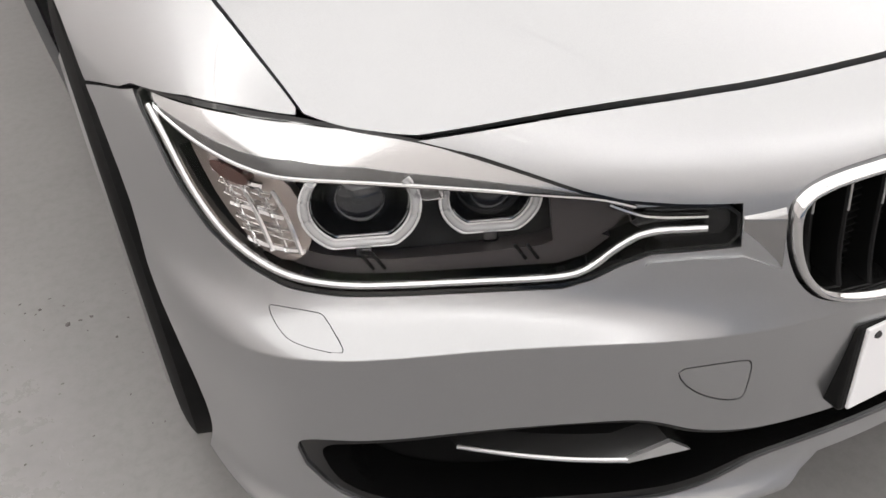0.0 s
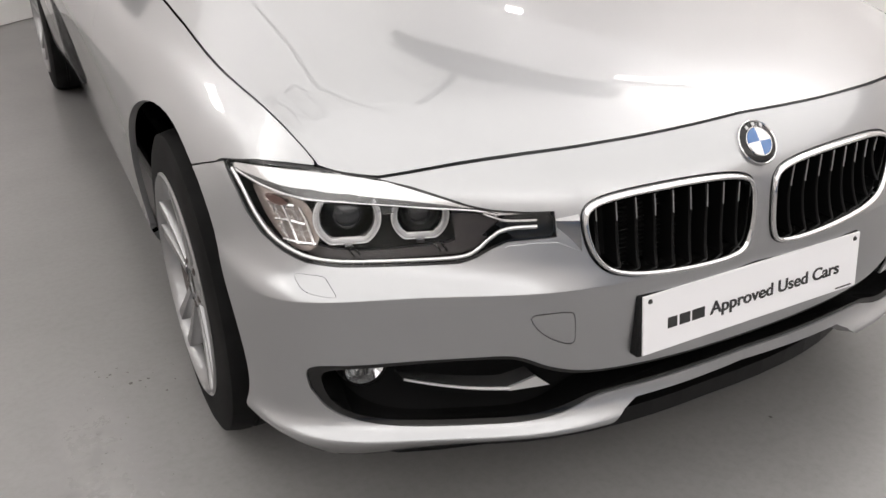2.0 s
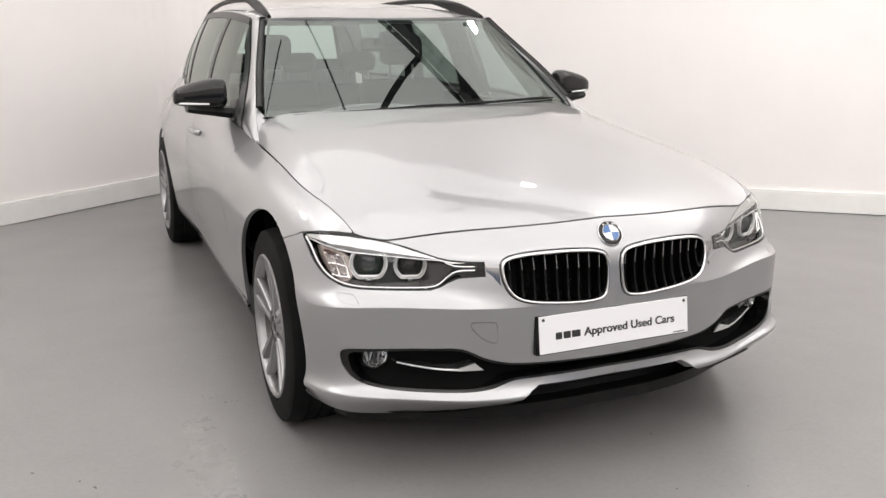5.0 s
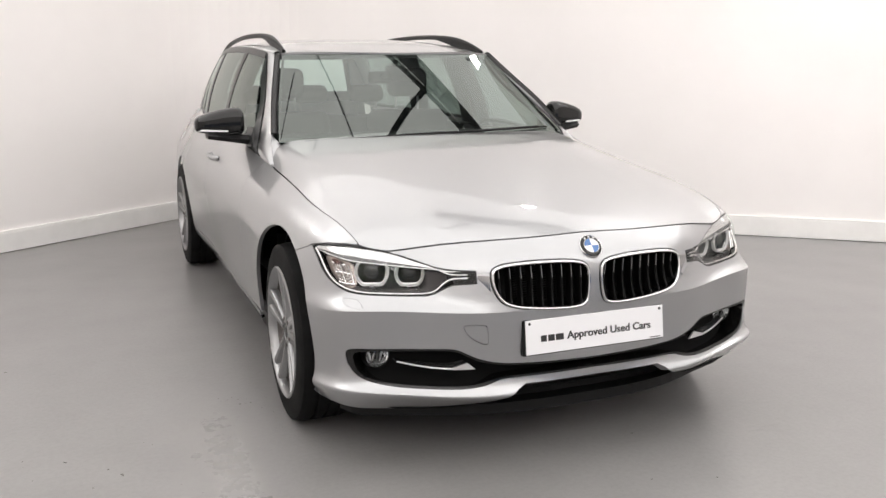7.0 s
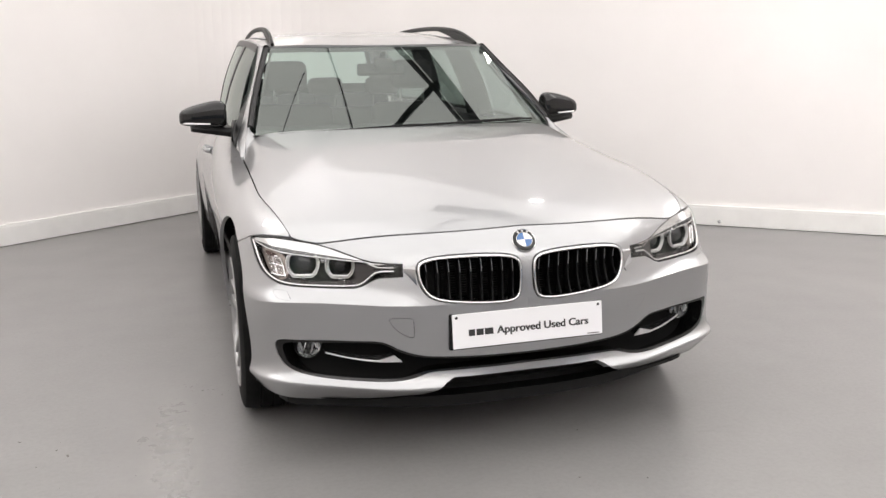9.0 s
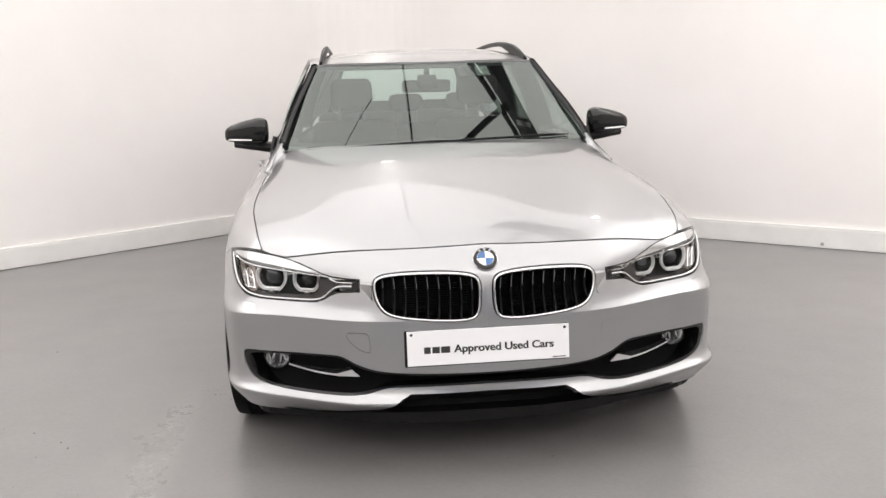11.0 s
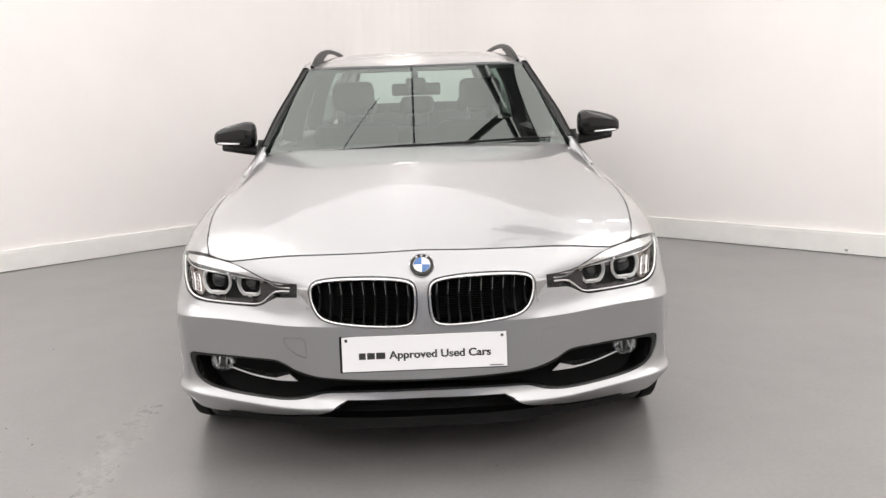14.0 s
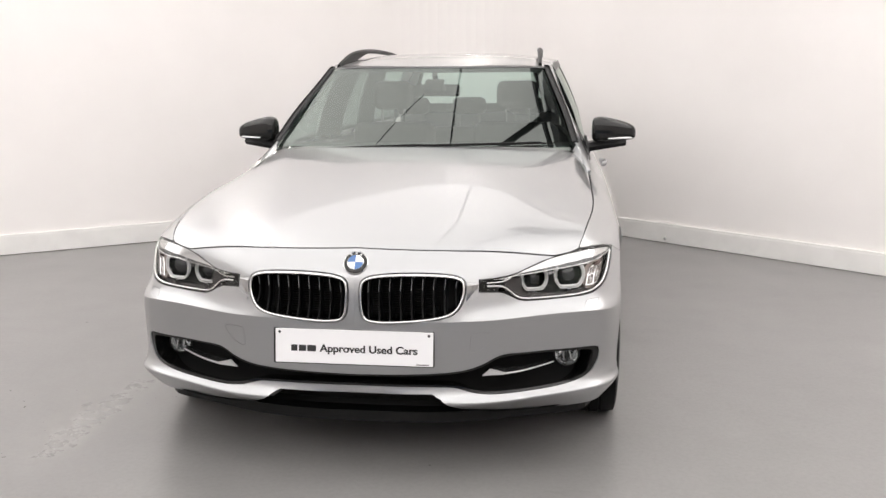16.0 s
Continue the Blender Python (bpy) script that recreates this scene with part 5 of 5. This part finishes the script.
def wheel(x, y, side):
    """Ten-armed alloy wheel; side +1 faces +x."""
    c = (x, y, HUB_Z)

    def prof(rows):
        return [(side * h, r) for h, r in rows]

    root = part("wheel", lathe(prof([(0.076, 0.2245), (0.094, 0.2265), (0.106, 0.2310), (0.110, 0.2365), (0.106, 0.2425), (0.090, 0.236)]), "x", c, 72), ALLOY, car,
                "silver alloy wheel with twin spokes on a black tyre", True)
    part("tyre", lathe(prof([(-0.095, 0.232), (-0.110, 0.250), (-0.116, 0.278), (-0.108, 0.305), (-0.095, 0.320), (-0.070, 0.3262), (-0.048, 0.3278), (-0.046, 0.321), (-0.038, 0.321), (-0.036, 0.3282), (-0.004, 0.3285), (-0.003, 0.321), (0.003, 0.321), (0.004, 0.3285),
                             (0.036, 0.3282), (0.038, 0.321), (0.046, 0.321), (0.048, 0.3278), (0.070, 0.3262), (0.095, 0.320), (0.100, 0.308), (0.103, 0.295), (0.105, 0.280), (0.106, 0.262), (0.106, 0.250), (0.105, 0.242), (0.098, 0.2345)]), "x", c, 80), RUBBER, root,
         "black low-profile tyre", True)
    part("barrel", lathe(prof([(-0.095, 0.235), (-0.098, 0.228), (-0.085, 0.212), (0.02, 0.200), (0.055, 0.214), (0.077, 0.2246)]), "x", c, 72), BARREL, root, "dark inner barrel", True)
    part("brake_disc", lathe(prof([(0.005, 0.06), (0.012, 0.062), (0.012, 0.150), (-0.010, 0.150)]), "x", c, 48), BRAKE, root, "steel brake disc", True)
    part("inner_shield", lathe(prof([(-0.02, 0.02), (-0.02, 0.198)]), "x", c, 40), DARK, root, "dark inner shield")
    part("caliper", box((min(side * 0.0, side * 0.045) + x, y + 0.075, HUB_Z - 0.06), (max(side * 0.0, side * 0.045) + x, y + 0.165, HUB_Z + 0.06), 0.012), BRAKE, root, "grey brake caliper", True)
    part("hub", lathe(prof([(0.02, 0.075), (0.072, 0.073), (0.086, 0.060), (0.090, 0.034), (0.080, 0.033)]), "x", c, 40), ALLOY, root, "silver hub", True)
    part("hub_cap", lathe(prof([(0.091, 0.0), (0.090, 0.020), (0.084, 0.032)]), "x", c, 32), GLOSS_BLACK, root, "dark centre cap", True)
    for k in range(5):
        a0 = math.tau * k / 5 + 0.31
        for s in (-1, 1):
            rows = []
            bm = bmesh.new()
            for t in np.linspace(0, 1, 9):
                r = 0.055 + t * (0.230 - 0.055)
                ang = a0 + s * (0.235 - 0.075 * t)
                wdt = 0.0105 - 0.0015 * math.sin(math.pi * min(1, t * 1.1)) + 0.0045 * t
                face = 0.090 + 0.014 * t - 0.002 * math.sin(math.pi * t)
                d, n = Vector((0, math.cos(ang), math.sin(ang))), Vector((0, -math.sin(ang), math.cos(ang)))
                p = Vector(c) + d * r
                rows.append([bm.verts.new(p + n * o + Vector((side * h, 0, 0))) for o, h in ((-wdt, face - 0.030), (-wdt, face - 0.006), (-wdt * 0.72, face), (wdt * 0.72, face), (wdt, face - 0.006), (wdt, face - 0.030))])
            for p, q in zip(rows, rows[1:]):
                for j in range(6):
                    bm.faces.new((p[j], p[(j + 1) % 6], q[(j + 1) % 6], q[j]))
            part("spoke", bm, ALLOY, root, "", True)
        d = Vector((0, math.cos(a0 + math.pi / 5), math.sin(a0 + math.pi / 5))) * 0.050
        part("bolt", lathe(prof([(0.06, 0.009), (0.089, 0.0085), (0.091, 0.005), (0.091, 0.0)]), "x", (c[0], c[1] + d.y, c[2] + d.z), 12), BRAKE, root, "wheel bolt", True)
    return root


for side in (1, -1):
    front = wheel(side * 0.774, WHEEL_F, side)
    hub_at = Matrix.Translation((side * 0.774, WHEEL_F, HUB_Z))
    front.matrix_basis = hub_at @ Matrix.Rotation(radians(STEER), 4, "Z") @ hub_at.inverted()
    wheel(side * 0.785, WHEEL_R, side)

# ---- mirrors ----


def mirror(side):
    def shell(a, b):
        th, ph = np.pi * (a - 0.5), 2 * np.pi * b
        ce = lambda t, e: np.sign(np.cos(t)) * np.abs(np.cos(t)) ** e
        se = lambda t, e: np.sign(np.sin(t)) * np.abs(np.sin(t)) ** e
        x = se(th, 0.42)
        y, z = ce(th, 0.42) * ce(ph, 0.75), ce(th, 0.42) * se(ph, 0.55)
        t = (x + 1) / 2
        hi, lo = 0.078 - 0.038 * t ** 1.8, 0.056 - 0.026 * t
        zz = np.where(z > 0, z * hi, z * lo)
        return np.stack([0.904 + x * 0.107, 1.790 + y * (0.062 - 0.012 * t) + 0.050 * t - 0.010, 1.022 + zz - 0.012 * t], 1)
    root = sheet("door_mirror", shell, 29, 41, GLOSS_BLACK, car, "gloss black door mirror with white indicator strip", side=side)
    part("indicator_strip", tube([(side * x, y, z) for x, y, z in ((1.0065, 1.826, 0.994), (0.998, 1.797, 0.9935), (0.980, 1.778, 0.9925), (0.945, 1.758, 0.991), (0.875, 1.732, 0.990))], [0.0035, 0.0055, 0.0055, 0.005, 0.0035], 8), WHITE_ENAMEL, root, "white indicator strip", True)
    part("seam_line", tube([(side * x, y, z) for x, y, z in ((0.915, 1.745, 0.982), (0.86, 1.731, 0.981), (0.825, 1.734, 0.981))], 0.003, 6), DARK, root, "shut line")
    bm = bmesh.new()
    rows = []
    for t in np.linspace(0, 1, 8):
        x = 0.962 - 0.192 * t
        rows.append([bm.verts.new((side * x, y, z)) for y, z in ((1.757 - 0.01 * t, 0.984 - 0.016 * t), (1.745 - 0.02 * t, 0.970 - 0.022 * t), (1.765 - 0.03 * t, 0.955 - 0.030 * t), (1.83, 0.955 - 0.030 * t), (1.85, 0.968 - 0.022 * t), (1.84, 0.987 - 0.016 * t))])
    for p, q in zip(rows, rows[1:]):
        for j in range(6):
            bm.faces.new((p[j], p[(j + 1) % 6], q[(j + 1) % 6], q[j]))
    bm.faces.new(rows[0])
    bm.faces.new(rows[-1])
    part("mirror_foot", bm, PLASTIC, root, "black mirror foot", True)
    part("mirror_glass", box((side * 0.90 - 0.07, 1.842, 0.980), (side * 0.90 + 0.07, 1.846, 1.058), 0.0018), CHROME, root, "mirror glass", True)
    sheet("mirror_base", lambda a, b: np.stack([0.770 + 0.012 * b * 0 + 0.018 * (1 - b), 1.66 + 0.16 * a + 0.02 * b, 0.925 + 0.085 * b * (1 - 0.0 * a) - 0.012 * a], 1), 6, 6, TRIM, root, "black triangle at the mirror foot", side=side, rim=0.01)


for side in (1, -1):
    mirror(side)

# ---- wipers ----
for x0, x1, b0, b1 in ((-0.60, 0.02, -0.058, 0.000), (-0.06, 0.56, -0.014, 0.030)):
    def on_screen(x, b, up):
        a = np.array([(x / (LOW_END[0] * (1 - b) + TOP_END[0] * b) + 1) / 2])
        p = screen_at(a, np.array([b]))[0]
        return (p[0], p[1] - 0.004, p[2] + up)
    pts = [on_screen(x, b, 0.012) for x, b in zip(np.linspace(x0, x1, 14), np.linspace(b0, b1, 14))]
    arm = part("wiper", tube(pts, [0.004] * 13 + [0.003], 8), PLASTIC, car, "black windscreen wiper", True)
    part("wiper_blade", tube([on_screen(x, b, 0.006) for x, b in zip(np.linspace(x0 + 0.02, x1 + 0.06, 14), np.linspace(b0 + 0.012, b1 + 0.005, 14))], 0.0035, 8), RUBBER, arm, "black wiper blade", True)

# ---- cabin ----
part("cabin_floor", box((-0.74, 1.45, 0.34), (0.74, 4.40, 0.42), 0.02), DASH, car, "dark cabin floor")
sheet("dashboard", lambda a, b: np.stack([(2 * a - 1) * 0.70, 1.46 + 0.52 * b + 0.05 * (2 * a - 1) ** 2, 0.945 + 0.02 * np.sin(np.pi * b) - 0.30 * np.clip(b - 0.85, 0, 1) * 6 * 0.35], 1), 25, 15, DASH, car, "dark dashboard top", rim=0.25)
for side in (1, -1):
    part("door_card", prism([(side * 0.765, 1.60), (side * 0.745, 2.6), (side * 0.64, 4.0), (side * 0.60, 4.0), (side * 0.69, 2.6), (side * 0.70, 1.60)], 0.42, 0.93), DASH, car, "dark door trim")
sheet("headliner", lambda a, b: roof_at(0.03 + 0.94 * a, 0.02 + 0.96 * b) - np.array([0, 0, 0.035]), 21, 21, HEADLINER, car, "grey headliner")


def seat(x, y, back_w, base_z, top_z, bench=False):
    root = part("seat", box((x - back_w / 2, y - 0.50, 0.42), (x + back_w / 2, y, base_z), 0.05, 3), CLOTH, car, "dark cloth seat", True)
    bm = box((x - back_w / 2, 0.0, 0.0), (x + back_w / 2, 0.13, top_z - base_z + 0.06), 0.05, 3)
    bmesh.ops.transform(bm, matrix=Matrix.Translation((0, y - 0.06, base_z - 0.06)) @ Matrix.Rotation(-radians(20), 4, "X"), verts=bm.verts)
    part("backrest", bm, CLOTH, root, "dark cloth backrest", True)
    return root


def head_rest(x, y, z, root, w=0.26, h=0.17):
    part("headrest", box((x - w / 2, y - 0.05, z), (x + w / 2, y + 0.05, z + h), 0.045, 3), CLOTH, root, "dark cloth headrest", True)
    for dx in (-0.07, 0.07):
        part("headrest_post", tube([(x + dx, y, z - 0.09), (x + dx, y, z + 0.03)], 0.007, 8), SATIN, root, "steel headrest post")


for x in (-0.37, 0.37):
    s = seat(x, 2.62, 0.50, 0.62, 1.06)
    head_rest(x * 1.03, 2.80, 1.09, s, 0.25)
bench = seat(0.0, 3.50, 1.28, 0.62, 0.98)
for x in (-0.40, 0.0, 0.40):
    head_rest(x, 3.66, 1.02, bench, 0.24, 0.12)
rear_view = part("rear_view_mirror", box((-0.125, 1.975, 1.188), (0.125, 2.005, 1.250), 0.014, 3), GLOSS_BLACK, car, "black rear-view mirror", True)
part("mirror_stem", tube([(0, 1.99, 1.24), (0, 1.93, 1.30)], 0.014, 8), PLASTIC, rear_view, "black stem", True)
part("sensor_housing", box((-0.05, 1.84, 1.220), (0.05, 1.94, 1.255), 0.012, 2, Matrix.Translation((0, 1.89, 1.28)) @ Matrix.Rotation(radians(28), 4, "X") @ Matrix.Translation((0, -1.89, -1.28))), PLASTIC, rear_view, "black sensor housing", True)

# ---- small marks of the hall ----
STAIN = material("dried_stain", (0.10, 0.09, 0.085), 0.5)
feed(STAIN, "Base Color", ramp(STAIN, noise_at(STAIN, 60), [(0.3, (0.05, 0.045, 0.042)), (0.7, (0.12, 0.11, 0.10))]))
rnd = random.Random(5)
spots = [(-1.05, .99, 2.0), (-1.01, .93, 3.2), (-.99, .93, 1.6), (-.97, .93, 2), (-1.01, .98, 1.2), (-1.03, 1.01, 1), (-1.08, 1.02, 1.2), (-.94, .86, 2), (-1.09, .69, 1.1), (-1.12, .66, 1.4), (-1.87, 1.68, 2.9),
         (-1.47, .46, 3.6), (-1.51, .52, 2.4), (-1.56, .40, 2.1), (-1.64, .63, 3), (.23, .11, 2.2), (.28, -.29, 2.2), (.08, -.22, 1.8), (-1.26, 0, 2.5)]
spots += [(rnd.uniform(-1.12, -0.90), rnd.uniform(0.55, 1.02), rnd.uniform(0.5, 1.2)) for _ in range(26)]
spots += [(rnd.uniform(-1.8, -1.2), rnd.uniform(0.0, 0.7), rnd.uniform(0.6, 1.6)) for _ in range(14)]
bm = bmesh.new()
for x, y, r in spots:
    r *= 0.0014
    n, f = 9, rnd.uniform(1.2, 2.2)
    turn = rnd.uniform(0, math.pi)
    ring = []
    for k in range(n):
        a, q = math.tau * k / n, r * rnd.uniform(0.6, 1.3)
        px, py = q * f * math.cos(a), q * math.sin(a)
        ring.append((x + px * math.cos(turn) - py * math.sin(turn), y + px * math.sin(turn) + py * math.cos(turn)))
    low = [bm.verts.new((a, b, 0.0)) for a, b in ring]
    top = bm.verts.new((x, y, 0.0012))
    for k in range(n):
        bm.faces.new((low[k], low[(k + 1) % n], top))
tagged(part("floor_specks", bm, STAIN), "small dark dirt specks scattered on the grey floor", "dirt", kind="stuff")

# cable clips at the foot of the skirting
way = (RIGHT_END - CORNER).normalized()
into = Vector((way.y, -way.x))
clip = tagged(part("cable_clip", lathe([(0.0, 0.013), (0.006, 0.012), (0.010, 0.007), (0.011, 0.0)], "y", (0, 0, 0), 16), SATIN, None, "", True), "small grey clip on the white skirting board", "clip", "skirting clips")
for k, along_wall in enumerate((2.185, 3.997)):
    base = CORNER + way * along_wall + into * 0.022
    m = Matrix.Translation((base.x, base.y, 0.034)) @ Matrix.Rotation(math.atan2(into.y, into.x) - math.pi / 2, 4, "Z")
    if k == 0:
        clip.matrix_basis = m
    else:
        copy_thing(clip, m)

# lighter flakes beside the car: glare painted in over the floor paint's wear
GLARE_WEAR = material("glare_wear_paint", (0.26, 0.253, 0.248), 0.28)
feed(GLARE_WEAR, "Base Color", ramp(GLARE_WEAR, noise_at(GLARE_WEAR, 40, 5), [(0.3, (0.225, 0.219, 0.215)), (0.7, (0.262, 0.256, 0.251))]))
bm = bmesh.new()
for k in range(45):
    y = 0.12 + 0.85 * rnd.random() ** 1.7
    x = -1.04 - 0.04 * max(0.0, 0.55 - y) - abs(rnd.gauss(0, 0.045)) - 0.02 * math.sin(9 * y)
    r = rnd.uniform(0.002, 0.006) * (1.3 - y)
    n, f, turn = 8, rnd.uniform(1.0, 2.6), rnd.uniform(-0.5, 0.5)
    ring = []
    for j in range(n):
        a, q = math.tau * j / n, r * rnd.uniform(0.5, 1.3)
        px, py = q * math.cos(a), q * f * math.sin(a)
        ring.append(bm.verts.new((x + px * math.cos(turn) - py * math.sin(turn), y + px * math.sin(turn) + py * math.cos(turn), 0.0)))
    top = bm.verts.new((x, y, rnd.uniform(0.0003, 0.0005)))
    for j in range(n):
        bm.faces.new((ring[j], ring[(j + 1) % n], top))
tagged(part("glare_wear_flakes", bm, GLARE_WEAR), "light flakes on the grey floor, painted-in glare over wear", "floor wear", kind="stuff")
